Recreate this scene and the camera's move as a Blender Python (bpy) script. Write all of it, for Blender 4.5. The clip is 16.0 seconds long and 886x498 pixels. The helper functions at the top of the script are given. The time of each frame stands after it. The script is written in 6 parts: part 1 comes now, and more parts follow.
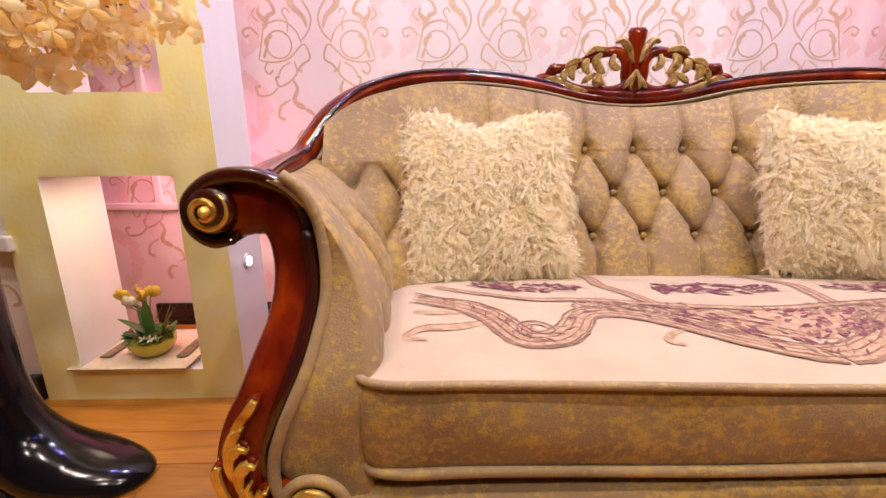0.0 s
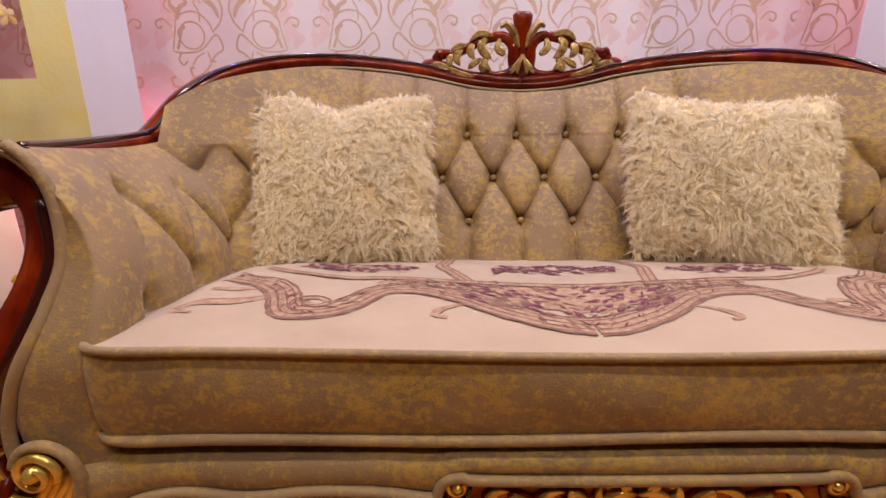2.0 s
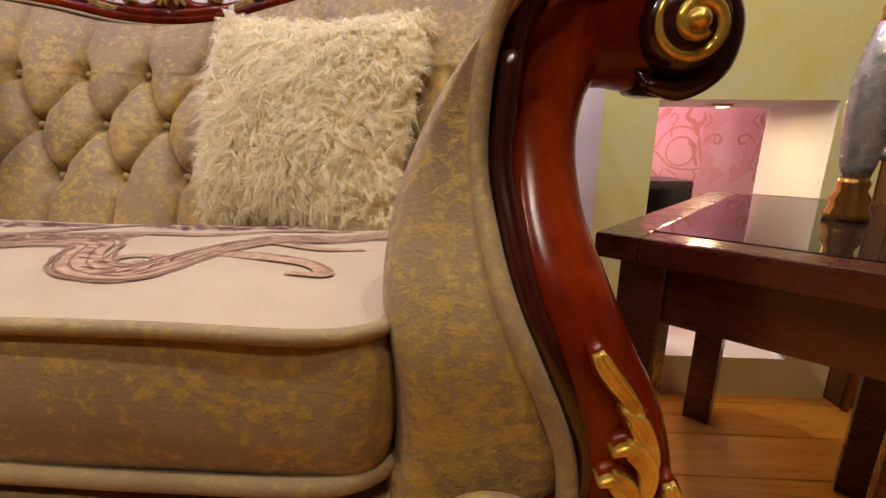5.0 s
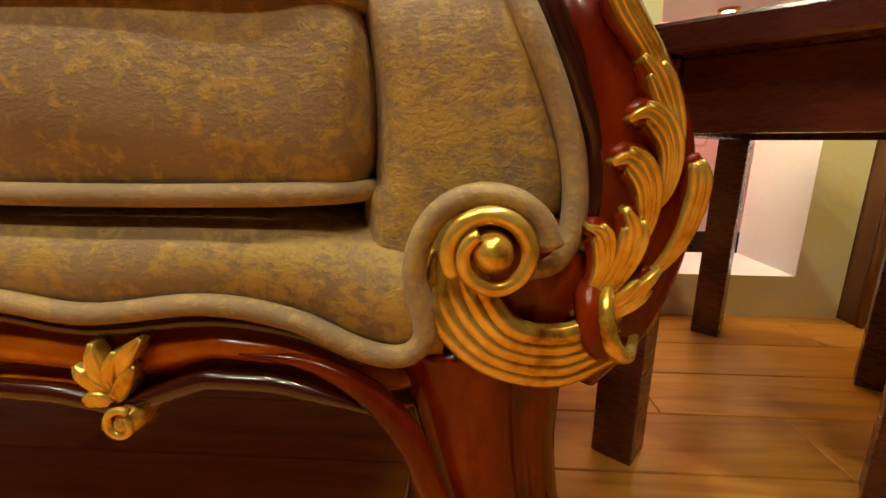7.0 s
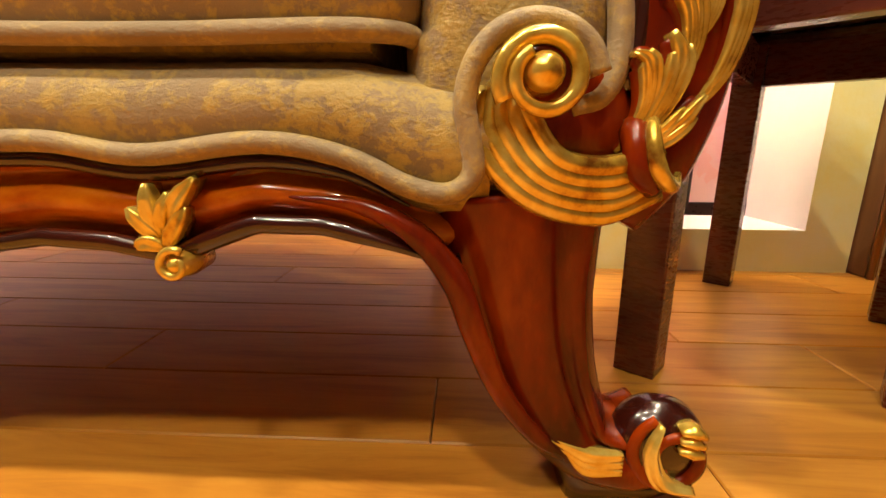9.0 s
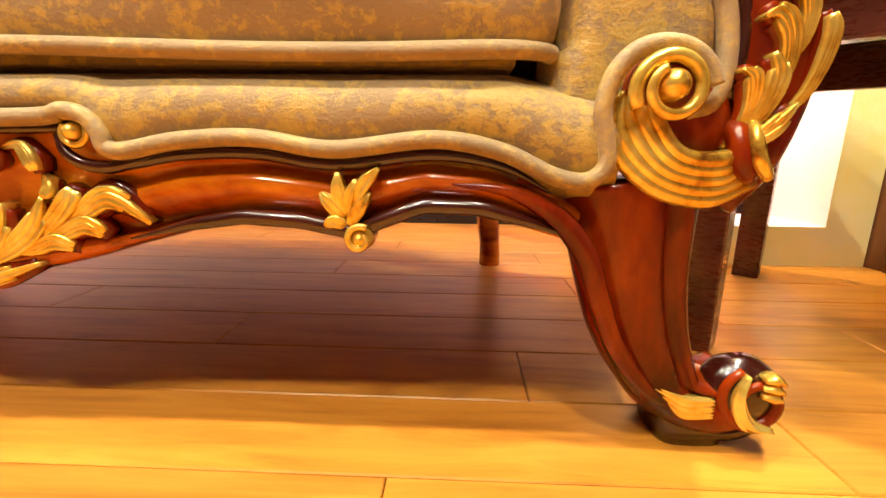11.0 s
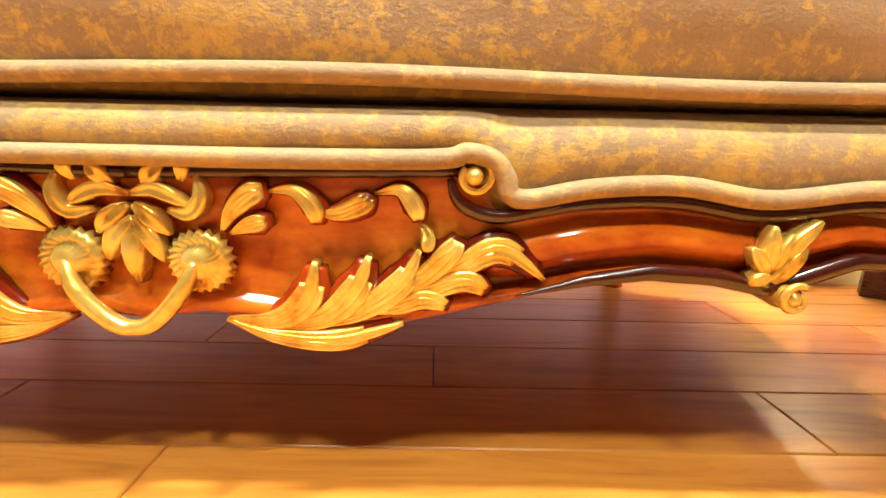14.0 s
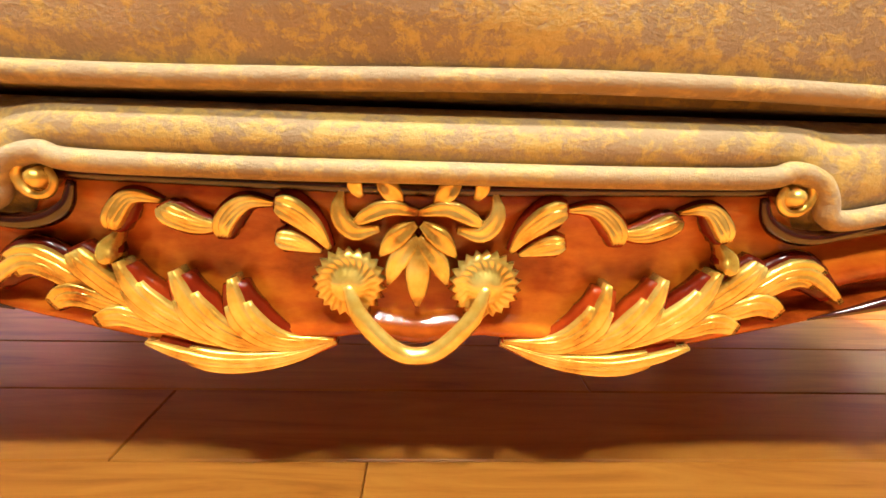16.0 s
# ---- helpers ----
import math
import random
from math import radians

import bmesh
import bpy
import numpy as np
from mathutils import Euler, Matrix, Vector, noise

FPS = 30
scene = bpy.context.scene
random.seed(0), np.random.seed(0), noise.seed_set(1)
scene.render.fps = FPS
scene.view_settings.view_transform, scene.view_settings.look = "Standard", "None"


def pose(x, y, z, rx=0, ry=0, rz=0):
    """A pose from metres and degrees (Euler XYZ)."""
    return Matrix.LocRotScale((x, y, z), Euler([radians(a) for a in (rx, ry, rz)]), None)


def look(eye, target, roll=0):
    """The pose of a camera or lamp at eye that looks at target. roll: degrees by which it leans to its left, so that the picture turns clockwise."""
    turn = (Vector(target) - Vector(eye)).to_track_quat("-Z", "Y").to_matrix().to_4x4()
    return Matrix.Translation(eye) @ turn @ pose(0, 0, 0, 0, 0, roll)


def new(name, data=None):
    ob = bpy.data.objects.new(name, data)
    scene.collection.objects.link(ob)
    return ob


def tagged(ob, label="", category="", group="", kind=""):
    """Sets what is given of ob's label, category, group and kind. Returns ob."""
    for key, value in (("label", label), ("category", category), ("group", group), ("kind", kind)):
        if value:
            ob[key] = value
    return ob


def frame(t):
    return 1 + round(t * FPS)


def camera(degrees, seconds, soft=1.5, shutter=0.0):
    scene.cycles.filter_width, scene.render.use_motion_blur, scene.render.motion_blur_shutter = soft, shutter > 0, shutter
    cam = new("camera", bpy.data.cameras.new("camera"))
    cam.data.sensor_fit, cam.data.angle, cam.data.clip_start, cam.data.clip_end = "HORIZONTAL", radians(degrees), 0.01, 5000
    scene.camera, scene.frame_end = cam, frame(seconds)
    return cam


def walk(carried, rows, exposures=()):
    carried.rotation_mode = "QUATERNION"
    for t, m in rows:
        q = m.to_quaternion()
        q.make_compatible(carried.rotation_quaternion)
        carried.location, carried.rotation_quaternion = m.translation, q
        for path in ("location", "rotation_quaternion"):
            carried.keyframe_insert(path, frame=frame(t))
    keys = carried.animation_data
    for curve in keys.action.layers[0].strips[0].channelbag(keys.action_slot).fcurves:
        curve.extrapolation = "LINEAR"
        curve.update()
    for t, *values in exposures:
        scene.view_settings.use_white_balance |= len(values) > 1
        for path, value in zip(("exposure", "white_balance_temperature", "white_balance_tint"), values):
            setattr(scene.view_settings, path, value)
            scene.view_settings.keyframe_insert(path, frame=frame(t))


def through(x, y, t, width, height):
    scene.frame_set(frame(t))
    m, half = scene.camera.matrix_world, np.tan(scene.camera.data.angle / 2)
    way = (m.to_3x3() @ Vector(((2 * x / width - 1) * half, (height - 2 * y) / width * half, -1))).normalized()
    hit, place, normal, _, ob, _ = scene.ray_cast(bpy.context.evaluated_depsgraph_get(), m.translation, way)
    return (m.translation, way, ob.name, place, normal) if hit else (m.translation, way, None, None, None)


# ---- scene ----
cam = camera(91.0, 16.0)
PATH = [
    (0, (-0.624, 0.443, 0.806), (-0.594, 2.38, 0.305), -0.3),
    (0.5, (-0.595, 0.428, 0.784), (-0.57, 2.364, 0.284), -0.5),
    (1, (-0.551, 0.419, 0.772), (-0.53, 2.356, 0.272), -0.5),
    (1.5, (-0.494, 0.419, 0.771), (-0.479, 2.356, 0.273), -0.4),
    (2, (-0.248, 0.43, 0.763), (-0.258, 2.366, 0.261), -0.6),
    (2.5, (0.23, 0.48, 0.825), (0.174, 2.413, 0.317), -0.4),
    (3, (0.538, 0.545, 0.818), (0.448, 2.478, 0.314), -0.4),
    (3.2, (0.557, 0.554, 0.805), (0.472, 2.489, 0.305), -0.4),
    (5.3, (0.769, 0.669, 0.582), (0.676, 2.609, 0.104), 0.7),
    (5.5, (0.774, 0.668, 0.556), (0.679, 2.613, 0.101), 0.0),
    (6, (0.771, 0.67, 0.497), (0.677, 2.614, 0.04), 0.2),
    (6.5, (0.764, 0.665, 0.445), (0.673, 2.609, -0.015), 0.3),
    (7, (0.759, 0.658, 0.399), (0.67, 2.601, -0.066), 0.5),
    (7.5, (0.755, 0.652, 0.359), (0.667, 2.596, -0.105), 0.5),
    (8, (0.75, 0.644, 0.329), (0.663, 2.589, -0.128), 0.4),
    (8.5, (0.742, 0.637, 0.305), (0.658, 2.582, -0.153), 0.5),
    (8.7, (0.736, 0.633, 0.297), (0.654, 2.578, -0.161), 0.4),
    (10.8, (0.639, 0.556, 0.286), (0.538, 2.5, -0.172), 0.5),
    (11, (0.615, 0.548, 0.287), (0.538, 2.496, -0.159), 0.6),
    (11.5, (0.564, 0.535, 0.298), (0.485, 2.482, -0.15), 0.4),
    (12, (0.507, 0.528, 0.301), (0.435, 2.476, -0.145), 0.4),
    (12.5, (0.437, 0.533, 0.298), (0.393, 2.487, -0.128), 0.7),
    (13, (0.366, 0.546, 0.304), (0.349, 2.502, -0.114), 0.7),
    (13.5, (0.306, 0.568, 0.312), (0.306, 2.523, -0.11), 0.8),
    (14, (0.254, 0.592, 0.316), (0.275, 2.545, -0.117), 1.3),
    (14.5, (0.201, 0.611, 0.32), (0.242, 2.559, -0.13), 1.5),
    (15, (0.144, 0.618, 0.324), (0.198, 2.559, -0.155), 1.5),
    (15.5, (0.085, 0.62, 0.33), (0.144, 2.553, -0.181), 1.3),
    (16, (0.021, 0.625, 0.337), (0.103, 2.553, -0.189), 1.8),
]
walk(
    cam,
    [(t, look(eye, target, roll)) for t, eye, target, roll in PATH],
    exposures=[(0, -0.26, 5900, 20), (1.5, -0.60, 5850, 21), (2, -0.80, 5800, 21), (2.5, -0.76, 5800, 20), (3.2, -1.14, 5750, 22), (5.3, -0.80, 6000, 9), (5.5, -0.80, 6000, 9), (6.5, -0.40, 6200, 4), (7, -0.18, 6400, 2), (8.5, 0.38, 6400, 1), (11, 1.28, 6250, 1), (14, 1.54, 5450, 0), (16, 1.46, 5300, 0)],
)

# ---- world, lamps, exposure ----
world = bpy.data.worlds.new("world")
scene.world = world
world.use_nodes = True
world.node_tree.nodes["Background"].inputs["Color"].default_value = (1.0, 0.75, 0.6, 1)
world.node_tree.nodes["Background"].inputs["Strength"].default_value = 0.01


def area(name, at, to, size, watts, colour):
    lamp = bpy.data.lights.new(name, "AREA")
    lamp.shape, lamp.size, lamp.energy, lamp.color = "DISK", size, watts, colour
    ob = new(name, lamp)
    ob.matrix_world = look(at, to)
    return ob


WARM, PINK, SALMON, VIOLET = (1.0, 0.85, 0.64), (1.0, 0.18, 0.30), (1.0, 0.36, 0.24), (0.42, 0.34, 1.0)
# All out of view; the last two are added to brighten the divider walls.
DOWNLIGHTS = [(-0.9, 0.55), (0.05, 0.55), (1.0, 0.55), (-0.45, -0.35), (0.55, -0.35), (-1.5, 1.0), (1.4, 1.30)]
for px, py in DOWNLIGHTS:
    area("downlight_lamp", (px, py, 2.575), (px, py + 0.05, 0), 0.09 if py > 0 else 0.20, 30.0 if px > 1.2 else 22.0 if px < -1.2 else 20.0 if py > 0 else 21.0, WARM)
for px in (-0.55, 0.55):
    area("wall_washer_lamp", (px, 1.95, 2.5), (px * 0.9, 2.2, 0.9), 0.12, 13.0, (0.88, 0.84, 1.0))
for px in (-1.54, 1.37):
    area("pink_lamp", (px, 1.95, 0.83), (px * 1.03, 2.27, 0.42), 0.08, 2.6, PINK)
    area("pink_lamp", (px, 1.95, 1.72), (px * 1.03, 2.2, 1.0), 0.10, 3.0, SALMON)
area("pink_lamp", (1.32, 1.96, 1.46), (1.53, 1.80, 1.12), 0.06, 1.2, PINK)
red = bpy.data.lights.new("red_spot_lamp", "SPOT")
red.energy, red.color, red.spot_size, red.spot_blend, red.shadow_soft_size = 26.0, (1.0, 0.10, 0.03), 0.30, 0.6, 0.03
new("red_spot_lamp", red).matrix_world = look((1.0, 2.2, 2.2), (0.90, 1.38, 0.0))
for px in (-1.0, 0.88):
    area("violet_lamp", (px, 1.75, 2.4), (px * 1.2, 1.8, 0.6), 0.08, 5.5, VIOLET)
    area("blue_lamp", (px * 0.8, 1.25, 2.5), (px * 0.95, 1.55, 0.8), 0.05, 3.0, (0.12, 0.08, 1.0))
area("niche_lamp", (-1.54, 1.8, 0.695), (-1.54, 1.8, 0), 0.05, 1.6, (1.0, 0.74, 0.42))
area("niche_lamp", (1.366, 1.80, 0.695), (1.366, 1.80, 0), 0.05, 2.2, (1.0, 0.72, 0.36))


# ---- materials ----
def material(name):
    m = bpy.data.materials.new(name)
    m.use_nodes = True
    nt = m.node_tree
    return m, nt, nt.nodes["Principled BSDF"]


def node(nt, kind, **inputs):
    n = nt.nodes.new(kind)
    for k, v in inputs.items():
        n.inputs[k.replace("_", " ")].default_value = v
    return n


def coords(nt, scale=(1, 1, 1)):
    tc, mp = nt.nodes.new("ShaderNodeTexCoord"), nt.nodes.new("ShaderNodeMapping")
    mp.inputs["Scale"].default_value = scale
    nt.links.new(tc.outputs["Object"], mp.inputs["Vector"])
    return mp.outputs["Vector"]


def ramp(nt, fac, stops):
    r = nt.nodes.new("ShaderNodeValToRGB")
    while len(r.color_ramp.elements) < len(stops):
        r.color_ramp.elements.new(0.5)
    for e, (p, c) in zip(r.color_ramp.elements, stops):
        e.position, e.color = p, (*c, 1)
    nt.links.new(fac, r.inputs["Fac"])
    return r.outputs["Color"]


def mottled(name, stops, scale=8.0, detail=6.0, rough=0.5, metal=0.0, bump=0.2, bump_scale=60.0, stretch=(1, 1, 1), coat=0.0, distort=0.0, sheen=0.0, rough_var=0.1, spec=0.5, dist=0.004):
    m, nt, b = material(name)
    v = coords(nt, stretch)
    n = node(nt, "ShaderNodeTexNoise", Scale=scale, Detail=detail, Roughness=0.62, Distortion=distort)
    nt.links.new(v, n.inputs["Vector"])
    nt.links.new(ramp(nt, n.outputs["Fac"], stops), b.inputs["Base Color"])
    f = node(nt, "ShaderNodeTexNoise", Scale=bump_scale, Detail=4.0)
    nt.links.new(v, f.inputs["Vector"])
    bp = node(nt, "ShaderNodeBump", Strength=bump, Distance=dist)
    nt.links.new(f.outputs["Fac"], bp.inputs["Height"])
    nt.links.new(bp.outputs["Normal"], b.inputs["Normal"])
    mr = node(nt, "ShaderNodeMapRange", To_Min=max(0.02, rough - rough_var), To_Max=rough + rough_var)
    nt.links.new(f.outputs["Fac"], mr.inputs["Value"])
    nt.links.new(mr.outputs["Result"], b.inputs["Roughness"])
    b.inputs["Metallic"].default_value = metal
    b.inputs["Coat Weight"].default_value = coat
    b.inputs["Coat Roughness"].default_value = 0.12
    b.inputs["Sheen Weight"].default_value = sheen
    b.inputs["Specular IOR Level"].default_value = spec
    return m


def suede(name, taupe, gold, cut):
    """Distressed suede: a taupe nap with brushed gold flecks that gather in patches."""
    m, nt, b = material(name)
    v = coords(nt)
    streak = coords(nt, (0.95, 1.0, 1.1))
    big = node(nt, "ShaderNodeTexNoise", Scale=4.2, Detail=3.0, Roughness=0.6)
    mid = node(nt, "ShaderNodeTexNoise", Scale=19.0, Detail=4.0, Roughness=0.6)
    fine = node(nt, "ShaderNodeTexNoise", Scale=74.0, Detail=13.0, Roughness=0.74, Distortion=0.25)
    grain = node(nt, "ShaderNodeTexNoise", Scale=260.0, Detail=4.0, Roughness=0.6)
    nap = node(nt, "ShaderNodeTexNoise", Scale=9.0, Detail=2.0)
    for n, c in ((big, v), (mid, v), (fine, streak), (grain, streak), (nap, v)):
        nt.links.new(c, n.inputs["Vector"])

    def plus(a, f, c):
        n = node(nt, "ShaderNodeMath")
        n.operation = "MULTIPLY_ADD"
        n.inputs[1].default_value = f
        nt.links.new(a, n.inputs[0])
        nt.links.new(c, n.inputs[2])
        return n.outputs["Value"]

    mask = plus(big.outputs["Fac"], 0.32, plus(mid.outputs["Fac"], 0.30, fine.outputs["Fac"]))
    ground = ramp(nt, nap.outputs["Fac"], [(0.3, tuple(c * 0.78 for c in taupe)), (0.55, taupe), (0.75, tuple(c * 1.12 for c in taupe))])
    flecks = ramp(nt, fine.outputs["Fac"], [(0.35, tuple(c * 0.75 for c in gold)), (0.7, tuple(c * 1.1 for c in gold))])
    amount = node(nt, "ShaderNodeMapRange", From_Min=cut - 0.04, From_Max=cut + 0.04, To_Min=0.0, To_Max=0.8)
    nt.links.new(mask, amount.inputs["Value"])
    mx = nt.nodes.new("ShaderNodeMix")
    mx.data_type = "RGBA"
    nt.links.new(amount.outputs["Result"], mx.inputs["Factor"])
    nt.links.new(ground, mx.inputs[6])
    nt.links.new(flecks, mx.inputs[7])
    nt.links.new(mx.outputs[2], b.inputs["Base Color"])
    bp = node(nt, "ShaderNodeBump", Strength=0.55, Distance=0.003)
    nt.links.new(plus(grain.outputs["Fac"], 0.7, fine.outputs["Fac"]), bp.inputs["Height"])
    nt.links.new(bp.outputs["Normal"], b.inputs["Normal"])
    shine = node(nt, "ShaderNodeMapRange", To_Min=0.62, To_Max=0.40)
    nt.links.new(amount.outputs["Result"], shine.inputs["Value"])
    nt.links.new(shine.outputs["Result"], b.inputs["Roughness"])
    b.inputs["Sheen Weight"].default_value = 0.15
    return m


SUEDE = suede("distressed_suede", (0.286, 0.183, 0.080), (0.470, 0.298, 0.046), 0.826)
WELT = suede("welt_suede", (0.31, 0.205, 0.095), (0.43, 0.28, 0.075), 0.86)
WOOD = mottled("polished_mahogany", [(0.28, (0.10, 0.008, 0.0012)), (0.46, (0.40, 0.075, 0.002)), (0.66, (0.64, 0.20, 0.006))], scale=9.0, rough=0.13, bump=0.03, bump_scale=30, stretch=(1, 1, 2.2), coat=0.15, rough_var=0.04, spec=0.4)
# Darker tone of the mahogany for legs, posts, back rail and crest.
DEEP_WOOD = mottled("deep_mahogany", [(0.30, (0.035, 0.003, 0.001)), (0.5, (0.14, 0.011, 0.001)), (0.72, (0.32, 0.042, 0.0015))], scale=7.0, rough=0.17, bump=0.04, bump_scale=40, stretch=(1.6, 1.6, 0.6), coat=0.0, rough_var=0.04, spec=0.32)
# Dark stained wood; the shade painted under the bud scrolls shares it.
DARK = mottled("dark_stain_and_shade", [(0.3, (0.012, 0.002, 0.0015)), (0.8, (0.065, 0.008, 0.003))], scale=9.0, rough=0.2, bump=0.04, coat=0.6, rough_var=0.05)
GOLD = mottled("antique_gold_paint", [(0.30, (0.26, 0.085, 0.010)), (0.43, (0.68, 0.42, 0.055)), (0.70, (0.92, 0.72, 0.19))], scale=30.0, rough=0.2, metal=0.68, bump=0.2, bump_scale=90, dist=0.002)
TAPESTRY = mottled("cream_tapestry", [(0.3, (0.45, 0.335, 0.225)), (0.7, (0.54, 0.415, 0.285))], scale=7.0, rough=0.75, bump=0.3, bump_scale=420, sheen=0.2, spec=0.25)
TAN_WEAVE = mottled("tan_weave", [(0.3, (0.28, 0.16, 0.10)), (0.55, (0.46, 0.30, 0.19)), (0.75, (0.55, 0.39, 0.26))], scale=70.0, rough=0.8, bump=0.3, bump_scale=500, spec=0.2)
BROWN_WEAVE = mottled("brown_weave", [(0.3, (0.17, 0.085, 0.06)), (0.7, (0.33, 0.19, 0.13))], scale=80.0, rough=0.8, bump=0.3, bump_scale=500, spec=0.2)
PLUM_WEAVE = mottled("plum_weave", [(0.3, (0.10, 0.03, 0.045)), (0.6, (0.24, 0.08, 0.10)), (0.8, (0.42, 0.22, 0.2))], scale=90.0, rough=0.8, bump=0.3, bump_scale=500, spec=0.2)
PAPER = mottled("pale_wallpaper", [(0.35, (0.77, 0.68, 0.63)), (0.65, (0.83, 0.76, 0.72))], scale=3.0, rough=0.6, bump=0.12, bump_scale=300)
PAPER_GHOST = mottled("wallpaper_ghost_print", [(0.3, (0.77, 0.60, 0.54)), (0.7, (0.80, 0.65, 0.59))], scale=20.0, rough=0.6, bump=0.1, bump_scale=300)
PAPER_INK = mottled("wallpaper_gold_print", [(0.3, (0.60, 0.43, 0.28)), (0.7, (0.69, 0.53, 0.37))], scale=14.0, rough=0.42, metal=0.15, bump=0.15, bump_scale=250)
PLASTER = mottled("sponged_yellow_paint", [(0.3, (0.88, 0.76, 0.22)), (0.5, (0.88, 0.82, 0.38)), (0.72, (0.88, 0.85, 0.56))], scale=6.5, rough=0.6, bump=0.18, bump_scale=70, detail=9)
WHITE = mottled("white_paint", [(0.3, (0.74, 0.71, 0.70)), (0.7, (0.80, 0.78, 0.77))], scale=3.0, rough=0.5, bump=0.12, bump_scale=60)
FUR_BASE = mottled("fur_backing", [(0.3, (0.80, 0.65, 0.38)), (0.7, (0.86, 0.74, 0.48))], scale=40.0, rough=0.8, bump=0.4)


def strands(name, stops, through=0.35):
    """Thin hairs or petals, each its own shade, that let some light through."""
    m, nt, b = material(name)
    g = nt.nodes.new("ShaderNodeNewGeometry")
    c = ramp(nt, g.outputs["Random Per Island"], stops)
    nt.links.new(c, b.inputs["Base Color"])
    b.inputs["Roughness"].default_value = 0.5
    tl, mx = nt.nodes.new("ShaderNodeBsdfTranslucent"), node(nt, "ShaderNodeMixShader", Fac=through)
    nt.links.new(c, tl.inputs["Color"])
    nt.links.new(b.outputs["BSDF"], mx.inputs[1])
    nt.links.new(tl.outputs["BSDF"], mx.inputs[2])
    nt.links.new(mx.outputs["Shader"], nt.nodes["Material Output"].inputs["Surface"])
    return m


FUR = strands("cream_faux_fur", [(0.0, (0.90, 0.77, 0.50)), (0.4, (0.97, 0.89, 0.67)), (1.0, (0.98, 0.95, 0.82))], 0.5)
BLACK = mottled("black_lacquer", [(0.3, (0.003, 0.003, 0.004)), (0.7, (0.008, 0.007, 0.009))], scale=5.0, rough=0.14, bump=0.03, coat=0.0, rough_var=0.05, spec=0.4)
BASE_BLACK = mottled("black_skirting", [(0.3, (0.010, 0.009, 0.010)), (0.7, (0.03, 0.026, 0.026))], scale=12.0, rough=0.3, bump=0.1)
TABLE_WOOD = mottled("dark_cherry_wood", [(0.3, (0.05, 0.010, 0.006)), (0.7, (0.12, 0.022, 0.010))], scale=6.0, rough=0.28, bump=0.06, stretch=(1, 1, 4), coat=0.3)
TABLE_GLASS = mottled("black_glass_top", [(0.3, (0.012, 0.008, 0.008)), (0.7, (0.02, 0.012, 0.012))], scale=2.0, rough=0.04, bump=0.0, rough_var=0.01, spec=0.45)
DOOR_WOOD = mottled("brown_door_wood", [(0.3, (0.12, 0.045, 0.015)), (0.7, (0.26, 0.11, 0.035))], scale=5.0, rough=0.35, bump=0.1, stretch=(3, 3, 0.4))
SILVER = mottled("crackled_silver_glaze", [(0.35, (0.42, 0.38, 0.34)), (0.65, (0.68, 0.64, 0.60))], scale=45.0, rough=0.25, metal=0.6, bump=0.3, bump_scale=90)
BRASS = mottled("copper_gilt", [(0.3, (0.55, 0.24, 0.05)), (0.7, (0.78, 0.42, 0.10))], scale=12.0, rough=0.14, metal=0.9, bump=0.05)
PETAL = strands("peach_silk_petal", [(0.0, (0.95, 0.62, 0.12)), (0.5, (0.97, 0.76, 0.30)), (1.0, (0.97, 0.86, 0.55))], 0.55)
TWIG = mottled("dark_twig", [(0.3, (0.025, 0.012, 0.008)), (0.7, (0.07, 0.035, 0.02))], scale=40.0, rough=0.6, bump=0.4)
LEAF = mottled("green_leaf", [(0.3, (0.03, 0.085, 0.015)), (0.7, (0.09, 0.20, 0.03))], scale=30.0, rough=0.4, bump=0.15)
OLIVE = mottled("yellow_green_leaf", [(0.3, (0.10, 0.13, 0.012)), (0.7, (0.36, 0.32, 0.04))], scale=60.0, rough=0.45, bump=0.15)
YELLOW = mottled("yellow_petal", [(0.3, (0.72, 0.42, 0.02)), (0.7, (0.85, 0.62, 0.06))], scale=30.0, rough=0.5, bump=0.1)
# Darker, browner gold than the rail's, for the crest carving.
CREST_GOLD = mottled("dark_crest_gold", [(0.30, (0.10, 0.035, 0.010)), (0.45, (0.36, 0.22, 0.06)), (0.75, (0.62, 0.46, 0.18))], scale=40.0, rough=0.3, metal=0.4, bump=0.3, bump_scale=120, dist=0.002)
CREAM = mottled("cream_petal", [(0.3, (0.78, 0.70, 0.42)), (0.7, (0.84, 0.80, 0.62))], scale=30.0, rough=0.5, bump=0.1)
RED = mottled("red_petal", [(0.3, (0.60, 0.015, 0.015)), (0.7, (0.78, 0.035, 0.03))], scale=40.0, rough=0.5, bump=0.1)
YELLOW_POT = mottled("yellow_glaze", [(0.3, (0.52, 0.40, 0.03)), (0.7, (0.64, 0.50, 0.06))], scale=8.0, rough=0.2, bump=0.05)
PORCELAIN = mottled("white_glaze", [(0.3, (0.74, 0.70, 0.70)), (0.7, (0.80, 0.78, 0.78))], scale=6.0, rough=0.25, bump=0.05)
TRAY = mottled("cream_tray_glaze", [(0.3, (0.62, 0.52, 0.36)), (0.7, (0.72, 0.62, 0.46))], scale=8.0, rough=0.3, bump=0.05)
MOSAIC = mottled("brown_mosaic", [(0.4, (0.10, 0.06, 0.03)), (0.6, (0.36, 0.25, 0.13))], scale=160.0, rough=0.35, bump=0.5, bump_scale=160)
# Paints of the added, unseen walls and ceiling, kept dark to cut bounced light.
FAR_WALL = mottled("dark_enclosure_paint", [(0.3, (0.055, 0.032, 0.02)), (0.7, (0.10, 0.06, 0.038))], scale=2.0, rough=0.6, bump=0.1)
